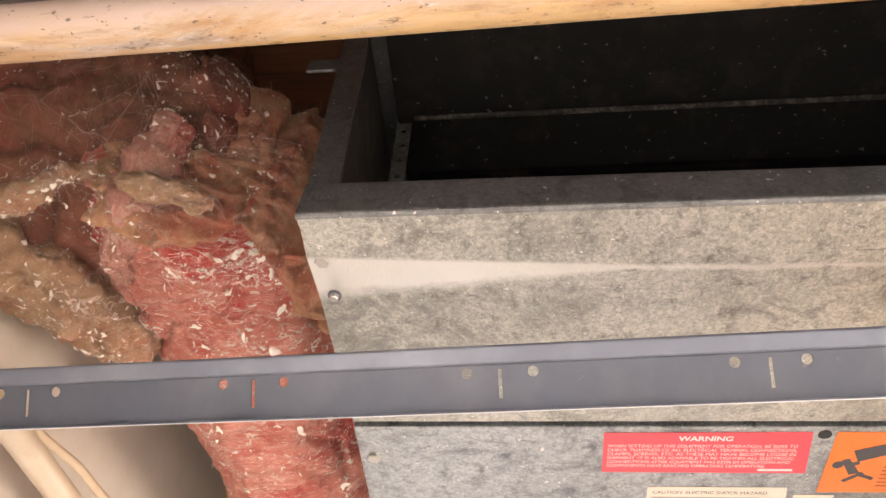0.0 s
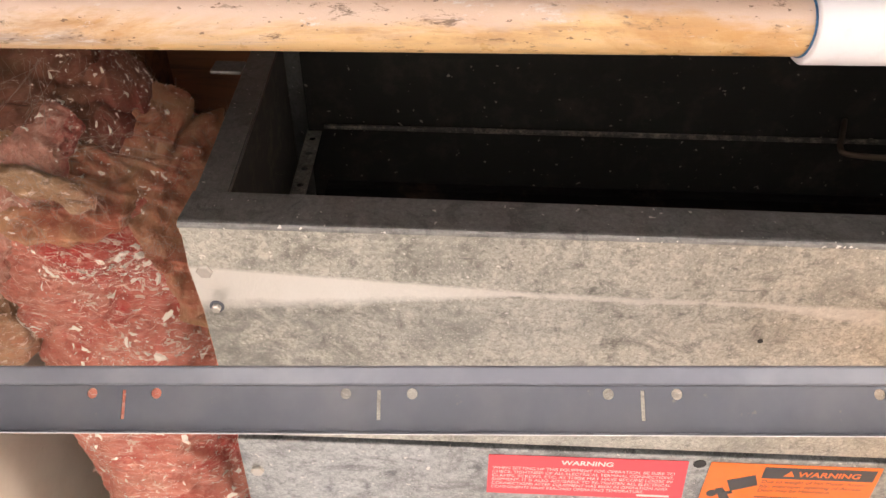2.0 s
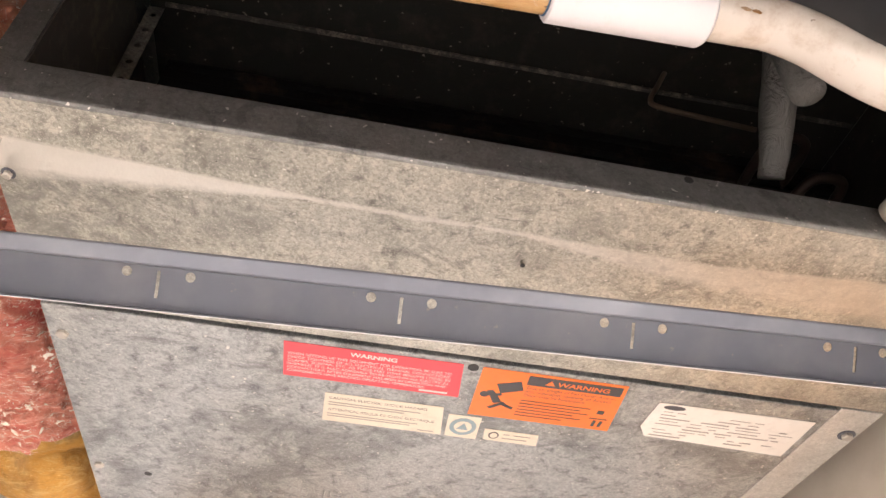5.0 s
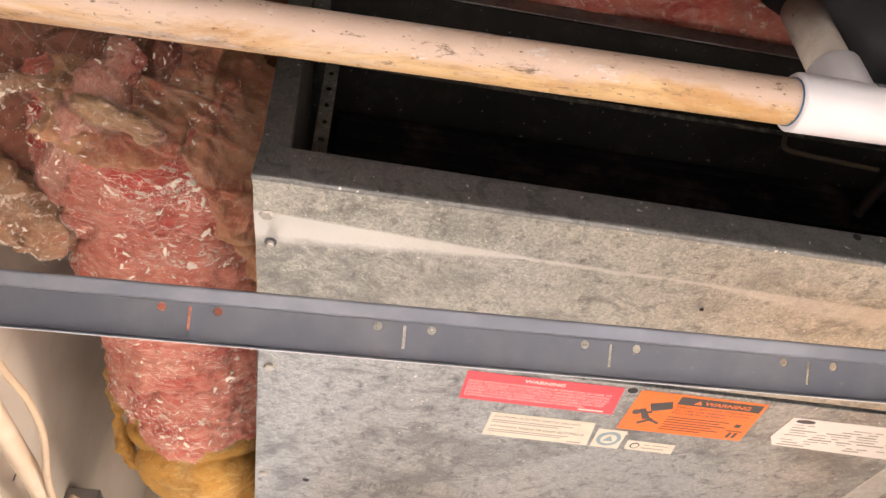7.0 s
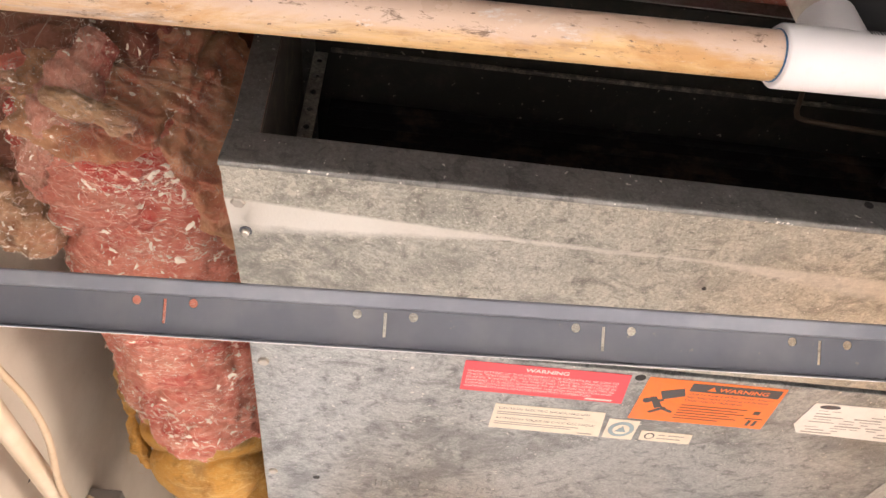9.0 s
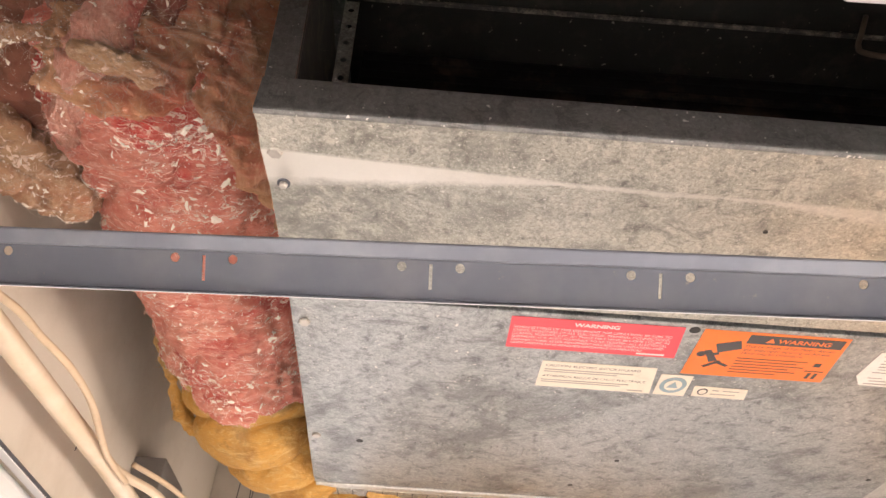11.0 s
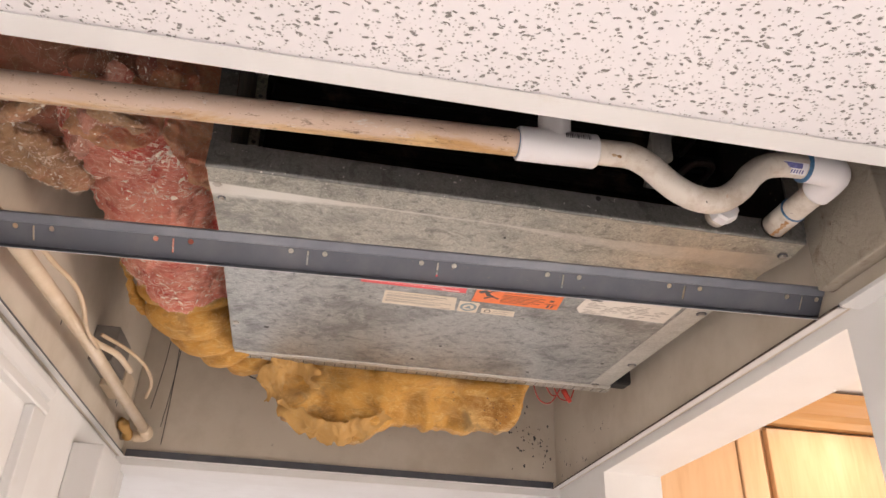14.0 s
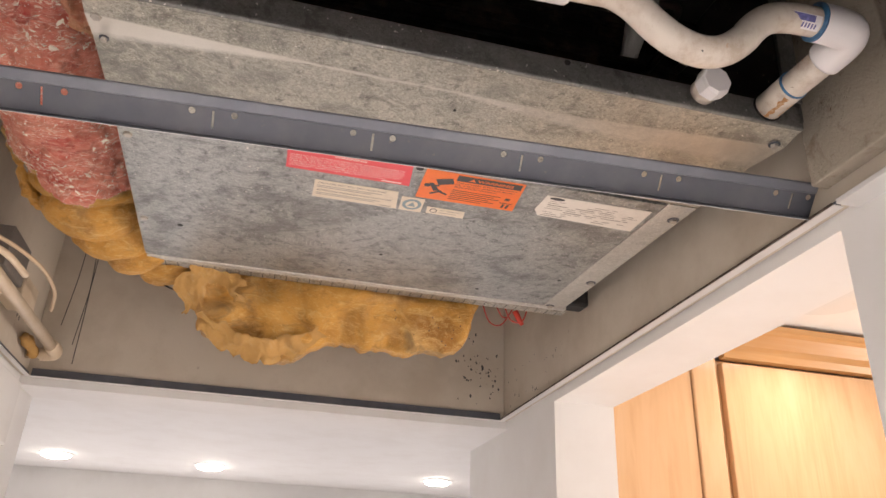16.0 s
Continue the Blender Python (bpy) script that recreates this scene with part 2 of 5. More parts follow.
def wool(name, base, deep, dust, dusty, pale, flecks=0.56, flecky=0.9, wrap=(0.35, 1.5, 1.2), lean=10, shade=0.5, relief=1.0, smudge=0.0):
    """Matted glass wool: fibres drawn one way, deeper and dustier patches, pale crumbs caught in it."""
    k = Mat(name, base, 0.62, 0, 0.3)
    drawn = k.scaled(*wrap, lean)
    k.over(deep, k.ramp(k.noise(8, 5, 0.6, 0.6), 0.46, 0.6, 0, 0.9))
    k.over(dust, k.ramp(k.noise(11, 8, 0.7, 0.9), 0.48, 0.64, 0, dusty))
    k.over(tuple(v * 0.55 for v in deep), k.ramp(k.noise(34, 8, 0.72, 1.2, drawn), 0.54, 0.68, 0, shade))
    k.over(pale, k.ramp(k.noise(60, 8, 0.78, 1.6, drawn), 0.5, 0.64, 0, 0.75))
    k.over(tuple(v * 0.55 for v in base), k.ramp(k.noise(190, 6, 0.78, 1.6, drawn), 0.55, 0.67, 0, shade))
    k.over(tuple(min(1.0, v * 1.12) for v in pale), k.ramp(k.noise(280, 5, 0.75, 2.0, drawn), 0.57, 0.66, 0, 0.7))
    k.over((0.95, 0.76, 0.63), k.times(k.ramp(k.noise(95, 4, 0.68, 1.6, k.scaled(0.6, 1.0, 1, lean)), flecks, flecks + 0.02, 0, flecky), k.ramp(k.noise(26, 3, 0.6), 0.47, 0.55)))
    if smudge:
        k.over((0.26, 0.17, 0.075), k.ramp(k.noise(12, 5, 0.65, 0.8), 0.57, 0.68, 0, smudge))
    k.bump(k.noise(60, 8, 0.78, 1.6, drawn), 0.006 * relief, 0.9)
    k.bump(k.noise(300, 4, 0.75, 1.5, drawn), 0.002, 0.8)
    return k.m


M_PINK = wool("pink_glass_wool", (0.82, 0.30, 0.215), (0.62, 0.055, 0.048), (0.74, 0.35, 0.24), 0.6, (0.92, 0.52, 0.41), flecks=0.57, shade=0.6)
M_SHRED = wool("pale_pink_shreds", (0.66, 0.30, 0.22), (0.56, 0.13, 0.10), (0.55, 0.34, 0.22), 0.7, (0.80, 0.52, 0.41), flecks=0.58, wrap=(1.2, 0.5, 0.8), lean=-40, shade=0.7)
# dusty brown, and the unlit void's shade is put into it too
M_DUSTY_SHADED = wool("dusty_shaded_wool", (0.34, 0.140, 0.090), (0.32, 0.078, 0.055), (0.20, 0.115, 0.060), 0.8, (0.34, 0.165, 0.12), flecks=0.63, wrap=(0.7, 0.7, 1.0), lean=-35, shade=0.45, relief=0.6)
M_TAN = wool("tan_facing", (0.60, 0.31, 0.165), (0.52, 0.15, 0.095), (0.50, 0.30, 0.16), 0.7, (0.70, 0.43, 0.27), flecks=0.66, wrap=(1.2, 0.5, 1.0), lean=25, shade=0.3, relief=0.5)
M_CURL = wool("grey_tan_wool", (0.56, 0.34, 0.19), (0.54, 0.22, 0.13), (0.44, 0.29, 0.165), 0.7, (0.74, 0.54, 0.37), flecks=0.57, wrap=(0.6, 1.0, 1.0), lean=-30, shade=0.75)
M_YELLOW = wool("yellow_glass_wool", (0.64, 0.335, 0.072), (0.34, 0.155, 0.030), (0.60, 0.375, 0.15), 0.75, (0.74, 0.50, 0.20), flecks=0.75, flecky=0.4, wrap=(0.4, 1.2, 1.0), lean=30, shade=0.55, relief=0.7, smudge=0.75)
k = Mat("torn_facing", (0.47, 0.275, 0.095), 0.75, 0, 0.2)
k.over((0.5, 0.3, 0.1), k.ramp(k.noise(14, 6, 0.7, 0.8), 0.48, 0.6, 0, 0.85))
k.over((0.50, 0.33, 0.15), k.ramp(k.noise(38, 7, 0.75, 1.0), 0.52, 0.66, 0, 0.8))
k.over((0.4, 0.28, 0.16), k.ramp(k.noise(50, 6, 0.75, 1.0), 0.62, 0.72, 0, 0.6))
k.bump(k.noise(70, 5, 0.7, 0.6), 0.002, 0.7)
M_FACING = k.m
M_FLAKE = Mat("pale_flakes", (0.9, 0.8, 0.69), 0.7).m
M_WEB = Mat("cobweb", (0.5, 0.4, 0.33), 0.7).m
M_STRAND = Mat("pale_strands", (0.95, 0.62, 0.49), 0.6).m
M_FIBRE = Mat("pink_fibre", (0.72, 0.4, 0.32), 0.7).m

k = Mat("bare_drywall", (0.60, 0.535, 0.45), 0.9, 0, 0.2)
k.over((0.5, 0.43, 0.345), k.ramp(k.noise(5, 7, 0.65), 0.45, 0.66, 0, 0.85))
k.over((0.2, 0.16, 0.12), k.ramp(k.noise(30, 7, 0.72), 0.66, 0.76, 0, 0.6))
k.bump(k.noise(120, 5, 0.6), 0.001, 0.3)
M_DRYWALL = k.m
k = Mat("stained_drywall", (0.44, 0.39, 0.32), 0.95, 0, 0.1)
k.over((0.24, 0.185, 0.13), k.ramp(k.noise(16, 8, 0.75, 0.6), 0.5, 0.66, 0, 0.8))
k.over((0.5, 0.42, 0.34), k.ramp(k.noise(60, 7, 0.75), 0.6, 0.72, 0, 0.7))
k.bump(k.noise(90, 6, 0.75), 0.004, 0.8)
k.over((0.12, 0.08, 0.05), k.ramp(k.noise(60, 6, 0.75), 0.63, 0.68, 0, 0.8))
M_SCRAP = k.m
k = Mat("white_wall_paint", (0.8, 0.79, 0.78), 0.6)
k.over((0.74, 0.72, 0.7), k.ramp(k.noise(5, 5, 0.6), 0.45, 0.65, 0, 0.6))
k.bump(k.noise(260, 4, 0.6), 0.0005, 0.3)
M_WALL = k.m
k = Mat("pale_floor", (0.62, 0.58, 0.56), 0.4)
k.over((0.52, 0.48, 0.46), k.ramp(k.noise(6, 6, 0.6), 0.45, 0.65))
M_FLOOR = k.m
k = Mat("joist_wood", (0.22, 0.085, 0.035), 0.7)
k.over((0.1, 0.04, 0.02), k.ramp(k.noise(6, 6, 0.65, 0.6, k.scaled(1, 12, 12)), 0.45, 0.65))
M_JOIST = k.m

k = Mat("mineral_tile", (0.76, 0.735, 0.745), 0.9, 0, 0.2)
warp = k.node("ShaderNodeTexNoise", Scale=70.0, Detail=3.0)
k.t.links.new(k.co, warp.inputs["Vector"])
shift = k.node("ShaderNodeVectorMath")
shift.operation = "MULTIPLY_ADD"
shift.inputs[1].default_value = (0.012, 0.012, 0.012)
k.t.links.new(warp.outputs["Color"], shift.inputs[0])
k.t.links.new(k.co, shift.inputs[2])
stretch = k.node("ShaderNodeMapping")
stretch.inputs["Scale"].default_value = (0.62, 1.1, 1)
k.t.links.new(shift.outputs[0], stretch.inputs["Vector"])
fiss = k.ramp(k.cells(200, co=stretch.outputs[0]), 0.24, 0.32, 1, 0)
pick = k.ramp(k.noise(120, 2, 0.5), 0.47, 0.5)
gaps = k.times(fiss, pick)
k.over((0.25, 0.24, 0.225), gaps)
pins = k.ramp(k.cells(260), 0.2, 0.27, 0.85, 0)
k.over((0.36, 0.34, 0.32), k.times(pins, k.ramp(k.noise(40, 2), 0.42, 0.5)))
k.bump(k.ramp(gaps, 0, 1, 1, 0), 0.002, 0.8)
k.bump(k.noise(180, 4, 0.6), 0.0008, 0.4)
M_TILE = k.m

k = Mat("maple", (0.66, 0.41, 0.22), 0.13)
k.over((0.56, 0.33, 0.16), k.ramp(k.noise(5, 7, 0.6, 1.2, k.scaled(9, 9, 0.7)), 0.42, 0.66, 0, 0.55))
k.over((0.72, 0.48, 0.28), k.ramp(k.noise(3, 4, 0.5, 0.4, k.scaled(4, 4, 1)), 0.5, 0.7, 0, 0.6))
M_MAPLE = k.m
k = Mat("maple_trim", (0.52, 0.27, 0.1), 0.25)
k.over((0.54, 0.31, 0.13), k.ramp(k.noise(5, 7, 0.6, 1.2, k.scaled(0.7, 9, 9)), 0.42, 0.66))
M_MAPLE_TRIM = k.m


def plain(name, colour, rough=0.5, metal=0.0, worn=0.25):
    k = Mat(name, colour, rough, metal)
    k.over(tuple(c * 0.72 for c in colour), k.ramp(k.noise(70, 6, 0.7), 0.5, 0.72, 0, worn * 2))
    return k.m


M_RED = plain("red_label", (0.72, 0.06, 0.08), 0.35)
M_ORANGE = plain("orange_label", (0.82, 0.17, 0.02), 0.35)
M_CREAM = plain("cream_label", (0.68, 0.6, 0.48), 0.4)
M_PALE = plain("pale_plate", (0.72, 0.68, 0.62), 0.4)
M_TEAL = plain("teal_print", (0.24, 0.32, 0.35), 0.5)
M_INK = plain("dark_ink", (0.05, 0.05, 0.055), 0.5)
M_FINE = plain("fine_print", (0.33, 0.3, 0.27), 0.6)
M_PRINT = plain("pale_print", (0.85, 0.66, 0.62), 0.5)
M_BLACK = plain("black_plastic", (0.016, 0.016, 0.017), 0.55)
M_JACKET = Mat("foam_jacket", (0.020, 0.021, 0.024), 0.5, 0, 0.4)
M_JACKET = M_JACKET.over((0.05, 0.05, 0.05), M_JACKET.ramp(M_JACKET.noise(60, 6, 0.75, 1.0, M_JACKET.scaled(0.4, 1, 1)), 0.66, 0.72)).m
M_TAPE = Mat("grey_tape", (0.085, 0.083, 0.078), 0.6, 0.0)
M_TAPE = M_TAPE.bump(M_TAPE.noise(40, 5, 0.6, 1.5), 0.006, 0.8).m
# copper pulled almost to black for the shade inside the unit
M_COPPER = plain("shaded_copper", (0.035, 0.02, 0.014), 0.6, 0.4)
M_CABLE = plain("tan_cable", (0.56, 0.43, 0.29), 0.5)
M_SCREW = plain("screw_steel", (0.5, 0.47, 0.42), 0.4, 0.7)
M_STUD = plain("grey_stud", (0.2, 0.18, 0.165), 0.6)
glow = bpy.data.materials.new("lit_lens")
glow.use_nodes = True
gb = glow.node_tree.nodes["Principled BSDF"]
gb.inputs["Emission Color"].default_value = (1, 0.9, 0.78, 1)
gb.inputs["Emission Strength"].default_value = 40
M_LENS = glow

# ---- building helpers ----
LEVEL = Matrix.Identity(4)
# The air handler hangs a little out of level: it and what hangs with it are built level and then tipped.
TIP = Matrix.Translation((0, 0, 2.55)) @ Matrix.Rotation(0.0454, 4, "X") @ Matrix.Translation((0, 0, -2.55))
BASE = {}


def thing(name, base, label, category, group="", kind="", at=LEVEL):
    ob = new(name)
    ob.empty_display_size = 0.05
    ob.matrix_world = at @ Matrix.Translation(base)
    BASE[ob.name] = Vector(base)
    return tagged(ob, label, category, group, kind)


def mesh_of(name, bm, mat, smooth=False, base=None):
    if base is not None:
        bmesh.ops.translate(bm, verts=bm.verts, vec=-Vector(base))
    me = bpy.data.meshes.new(name)
    bm.to_mesh(me)
    bm.free()
    me.materials.append(mat)
    if smooth:
        me.polygons.foreach_set("use_smooth", [True] * len(me.polygons))
    return me


def part(name, bm, mat, parent, label="", smooth=False):
    """One mesh object under a thing or a part; bm is in the thing's own frame."""
    base = BASE[parent.name]
    ob = new(name, mesh_of(name, bm, mat, smooth, base))
    ob.parent = parent
    BASE[ob.name] = base
    return tagged(ob, label)


def solid(name, bm, mat, label, category, kind="", at=LEVEL, smooth=False, group=""):
    """A thing that is one mesh."""
    lo = [min(v.co[i] for v in bm.verts) for i in range(3)]
    hi = [max(v.co[i] for v in bm.verts) for i in range(3)]
    base = ((lo[0] + hi[0]) / 2, (lo[1] + hi[1]) / 2, lo[2])
    ob = new(name, mesh_of(name, bm, mat, smooth, base))
    ob.matrix_world = at @ Matrix.Translation(base)
    BASE[ob.name] = Vector(base)
    return tagged(ob, label, category, group, kind)


def box(x0, x1, y0, y1, z0, z1, bevel=0.0, bm=None):
    own = bmesh.new()
    bmesh.ops.create_cube(own, size=1)
    for v in own.verts:
        v.co = Vector(((x0 + x1) / 2 + v.co.x * (x1 - x0), (y0 + y1) / 2 + v.co.y * (y1 - y0), (z0 + z1) / 2 + v.co.z * (z1 - z0)))
    if bevel:
        bmesh.ops.bevel(own, geom=own.edges[:], offset=bevel, segments=2, affect="EDGES", profile=0.5)
    if bm is None:
        return own
    return merge(bm, own)


def merge(bm, own):
    me = bpy.data.meshes.new("tmp")
    own.to_mesh(me)
    own.free()
    bm.from_mesh(me)
    bpy.data.meshes.remove(me)
    return bm


def prism(profile, axis, a, b):
    """A closed profile, given in the other two axes in order, drawn out along an axis."""
    bm = bmesh.new()
    ends = []
    for at in (a, b):
        row = []
        for p, q in profile:
            co = {"x": (at, p, q), "y": (p, at, q), "z": (p, q, at)}[axis]
            row.append(bm.verts.new(co))
        ends.append(row)
    n = len(profile)
    for i in range(n):
        bm.faces.new((ends[0][i], ends[0][(i + 1) % n], ends[1][(i + 1) % n], ends[1][i]))
    bm.faces.new(ends[0])
    bm.faces.new(ends[1])
    bmesh.ops.recalc_face_normals(bm, faces=bm.faces[:])
    return bm


def smooth_path(points, steps=8):
    """A rounded line through the points."""
    p = [Vector(q) for q in points]
    out = []
    for i in range(len(p) - 1):
        a, b, c, d = p[max(i - 1, 0)], p[i], p[i + 1], p[min(i + 2, len(p) - 1)]
        for s in range(steps):
            t = s / steps
            out.append(0.5 * ((2 * b) + (c - a) * t + (2 * a - 5 * b + 4 * c - d) * t * t + (3 * b - a - 3 * c + d) * t ** 3))
    return out + [p[-1]]


def tube(points, radius, sides=20, caps=True, bm=None):
    """A round tube along a line; radius is a number or a function of the share of the way."""
    bm = bm or bmesh.new()
    p = [Vector(q) for q in points]
    rows, side = [], None
    for i, c in enumerate(p):
        d = (p[min(i + 1, len(p) - 1)] - p[max(i - 1, 0)]).normalized()
        if side is None:
            side = d.cross(Vector((0, 0, 1)) if abs(d.z) < 0.9 else Vector((0, 1, 0))).normalized()
        side = (side - d * side.dot(d)).normalized()
        up = d.cross(side)
        r = radius(i / (len(p) - 1)) if callable(radius) else radius
        rows.append([bm.verts.new(c + r * (math.cos(6.28318 * j / sides) * side + math.sin(6.28318 * j / sides) * up)) for j in range(sides)])
    for a, b in zip(rows, rows[1:]):
        for j in range(sides):
            bm.faces.new((a[j], a[(j + 1) % sides], b[(j + 1) % sides], b[j]))
    if caps:
        bm.faces.new(rows[0][::-1])
        bm.faces.new(rows[-1])
    bmesh.ops.recalc_face_normals(bm, faces=bm.faces[:])
    return bm


def disc(centre, normal, radius, depth, sides=16):
    c, n = Vector(centre), Vector(normal).normalized()
    return tube([c, c + n * depth], radius, sides)


def rough_noise(p, scale, octaves=4):
    return noise.fractal(p * scale, 0.9, 2.1, octaves, noise_basis="PERLIN_ORIGINAL")


def blanket(path, half, lump=0.012, along=90, round_=44, flat=1.0, seed=0.0, fold=0.0, drape=0.0, pleats=7.0, fuzz=0.0, stray=4.5, fine=0.85):
    """A lumpy roll of insulation along a line. half: its radius by the share of the way."""
    bm = bmesh.new()
    p = smooth_path(path, max(2, along // (len(path) - 1)))
    rows, n = [], len(p)
    off = Vector((seed, seed * 1.7, -seed))
    for i, c in enumerate(p):
        d = (p[min(i + 1, n - 1)] - p[max(i - 1, 0)]).normalized()
        side = d.cross(Vector((0, 0, 1)) if abs(d.z) < 0.95 else Vector((0, 1, 0))).normalized()
        up = d.cross(side)
        r, row = half(i / (n - 1)), []
        for j in range(round_):
            a = 6.28318 * j / round_
            out = math.cos(a) * side + math.sin(a) * up * flat
            q = c + r * out
            big = rough_noise(q + off, 9, 2) * lump * 1.6
            small = rough_noise(q + off, 34, 5) * lump * fine + rough_noise(q + off, 150, 3) * fuzz
            crease = -fold * max(0.0, 1 - abs(rough_noise(q + off * 2, 13, 3)) * 5)
            wave = 6.28318 * (pleats * i / (n - 1) + 0.35 * math.sin(a)) + stray * rough_noise(q + off, 9, 3)
            soft = drape * (0.6 - abs(math.sin(wave)) ** 0.7) * -1
            row.append(bm.verts.new(q + out.normalized() * (big + small + crease + soft)))
        rows.append(row)
    for a, b in zip(rows, rows[1:]):
        for j in range(round_):
            bm.faces.new((a[j], a[(j + 1) % round_], b[(j + 1) % round_], b[j]))
    bm.faces.new(rows[0][::-1])
    bm.faces.new(rows[-1])
    bmesh.ops.recalc_face_normals(bm, faces=bm.faces[:])
    return bm


def flakes(source, count, size, keep, seed):
    """Pale crumbs that stick to a surface: small bent scraps, joined."""
    rng = random.Random(seed)
    spots = [f for f in source.faces if len(f.verts) == 4 and keep(f.calc_center_median())]
    bm = bmesh.new()
    for _ in range(count):
        f = rng.choice(spots)
        c, n = f.calc_center_median(), f.normal
        if rough_noise(c, 14, 2) < -0.05 + 0.25 * rng.random() - 0.15:
            continue
        t = n.orthogonal().normalized()
        t.rotate(Matrix.Rotation(rng.random() * 6.28, 3, n))
        b = n.cross(t)
        s = size * (0.3 + rng.random() ** 7 * 2.6)
        w = s * rng.uniform(0.25, 0.7)
        c = c + n * 0.0006 + t * rng.uniform(-1, 1) * 0.002
        ring = []
        for k_ in range(9):
            a = 0.698 * k_ + rng.uniform(-0.2, 0.2)
            u = rng.uniform(0.3, 1.3)
            ring.append(bm.verts.new(c + t * s * u * math.cos(a) + b * (w * u * math.sin(a) + 0.3 * s * math.cos(a) ** 2) + n * rng.uniform(-0.0003, 0.0006)))
        top = bm.verts.new(c + n * 0.0009)
        for k_ in range(9):
            bm.faces.new((ring[k_], ring[(k_ + 1) % 9], top))
    return bm


def words(text, size, mat, x, y, z, parent, name="lettering", width=None, align="LEFT", bold=0.0):
    """Letters laid on a face that looks down, read from below."""
    cu = bpy.data.curves.new("letters", "FONT")
    cu.body, cu.size, cu.align_x, cu.offset = text, size, align, bold
    tmp = bpy.data.objects.new("letters", cu)
    me = bpy.data.meshes.new_from_object(tmp)
    bpy.data.objects.remove(tmp)
    bm = bmesh.new()
    bm.from_mesh(me)
    bpy.data.meshes.remove(me)
    xs = [v.co.x for v in bm.verts] or [0, 1]
    stretch_x = width / (max(xs) - min(xs)) if width else 1.0
    for v in bm.verts:
        v.co = Vector((x + v.co.x * stretch_x, y - v.co.y, z - 0.0))
    return part(name, bm, mat, parent)


def plate(corners, z, thick, bm=None):
    """A thin sheet under a face that looks down."""
    own = bmesh.new()
    lo = [own.verts.new((x, y, z - thick)) for x, y in corners]
    hi = [own.verts.new((x, y, z)) for x, y in corners]
    n = len(corners)
    own.faces.new(lo)
    own.faces.new(hi[::-1])
    for i in range(n):
        own.faces.new((lo[i], lo[(i + 1) % n], hi[(i + 1) % n], hi[i]))
    bmesh.ops.recalc_face_normals(own, faces=own.faces[:])
    return own if bm is None else merge(bm, own)


def bars(rows, z, parent, mat, name="print_line"):
    for x0, x1, y0, y1 in rows:
        part(name, plate(((x0, y0), (x1, y0), (x1, y1), (x0, y1)), z, 0.0003), mat, parent)


# ---- rooms: hall, far room, kitchen ----
ZC = 2.55          # grid ceiling
XR, XL, YF = 0.765, -0.302, 1.118   # faces of the hall's right, left and far walls above the ceiling
HEAD = 2.535       # underside of the openings' heads
HIGH = 2.83        # ceiling of the far room and kitchen


def structure(name, bm, mat, label):
    return solid(name, bm, mat, label, name.split("_")[0], "structure")


structure("floor", box(-3, 4, -3.3, 5, -0.1, 0), M_FLOOR, "pale tiled floor of the hall and rooms")
# right wall: near pier, head over the doorway, far pier
bm = box(XR, XR + 0.13, -3.2, 0.013, 0, 3.1)
box(XR, XR + 0.13, 0.013, 0.823, HEAD, 3.1, bm=bm)
box(XR, XR + 0.13, 0.823, 1.43, 0, HEAD, bm=bm)
box(XR, XR + 0.13, 0.823, 1.24, HEAD, 3.1, bm=bm)
structure("wall_right", bm, M_WALL, "smooth white painted hall wall with a kitchen doorway")
bm = box(XL - 0.12, XL, -3.2, 1.24, 0, 3.1)
structure("wall_left", bm, M_WALL, "smooth white painted hall wall")
structure("wall_far", box(XL, XR, YF, 1.24, HEAD, 3.1), M_WALL, "white head wall between hall and far room")
structure("wall_back", box(XL - 0.12, XR + 0.13, -3.3, -3.2, 0, 3.1), M_WALL, "plain white end wall of the hall")
structure("wall_room", box(-3, 4, 4.73, 4.85, 0, 3.1), M_WALL, "plain white far wall of the bright room")
structure("wall_room_side", box(-3.1, -3, 1.0, 4.85, 0, 3.1), M_WALL, "plain white side wall of the bright room")
structure("wall_room_near", box(-3, XL - 0.12, 1.12, 1.24, 0, 3.1), M_WALL, "plain white wall of the bright room")
structure("wall_kitchen", box(4, 4.1, -3.3, 4.85, 0, 3.1), M_WALL, "plain white kitchen wall")
structure("wall_kitchen_near", box(XR + 0.13, 4, -1.6, -1.5, 0, 3.1), M_WALL, "plain white kitchen wall")
structure("wall_kitchen_far", box(XR + 0.13, 4, 1.36, 1.46, 0, 3.1), M_WALL, "plain white wall behind the kitchen cabinets")
structure("ceiling_room", box(-3, 4, 1.24, 4.73, HIGH, HIGH + 0.1), M_WALL, "smooth white ceiling with recessed lights")
structure("ceiling_kitchen", box(XR + 0.13, 4, -1.5, 1.36, HIGH, HIGH + 0.1), M_WALL, "smooth white kitchen ceiling")

# window made up to go with the kitchen's added area lamp
win = thing("unseen_window", (3.99, 0.1, 0.85), "unseen white kitchen window added behind the fill lamp", "window", kind="structure")
part("unseen_window_frame", box(3.955, 3.9985, -0.70, 0.90, 0.85, 0.90, 0.003), M_ENAMEL, win)
part("unseen_window_frame", box(3.955, 3.9985, -0.70, 0.90, 2.0, 2.05, 0.003), M_ENAMEL, win)
part("unseen_window_frame", box(3.955, 3.9985, -0.70, -0.65, 0.902, 1.998, 0.003), M_ENAMEL, win)
part("unseen_window_frame", box(3.955, 3.9985, 0.85, 0.90, 0.902, 1.998, 0.003), M_ENAMEL, win)
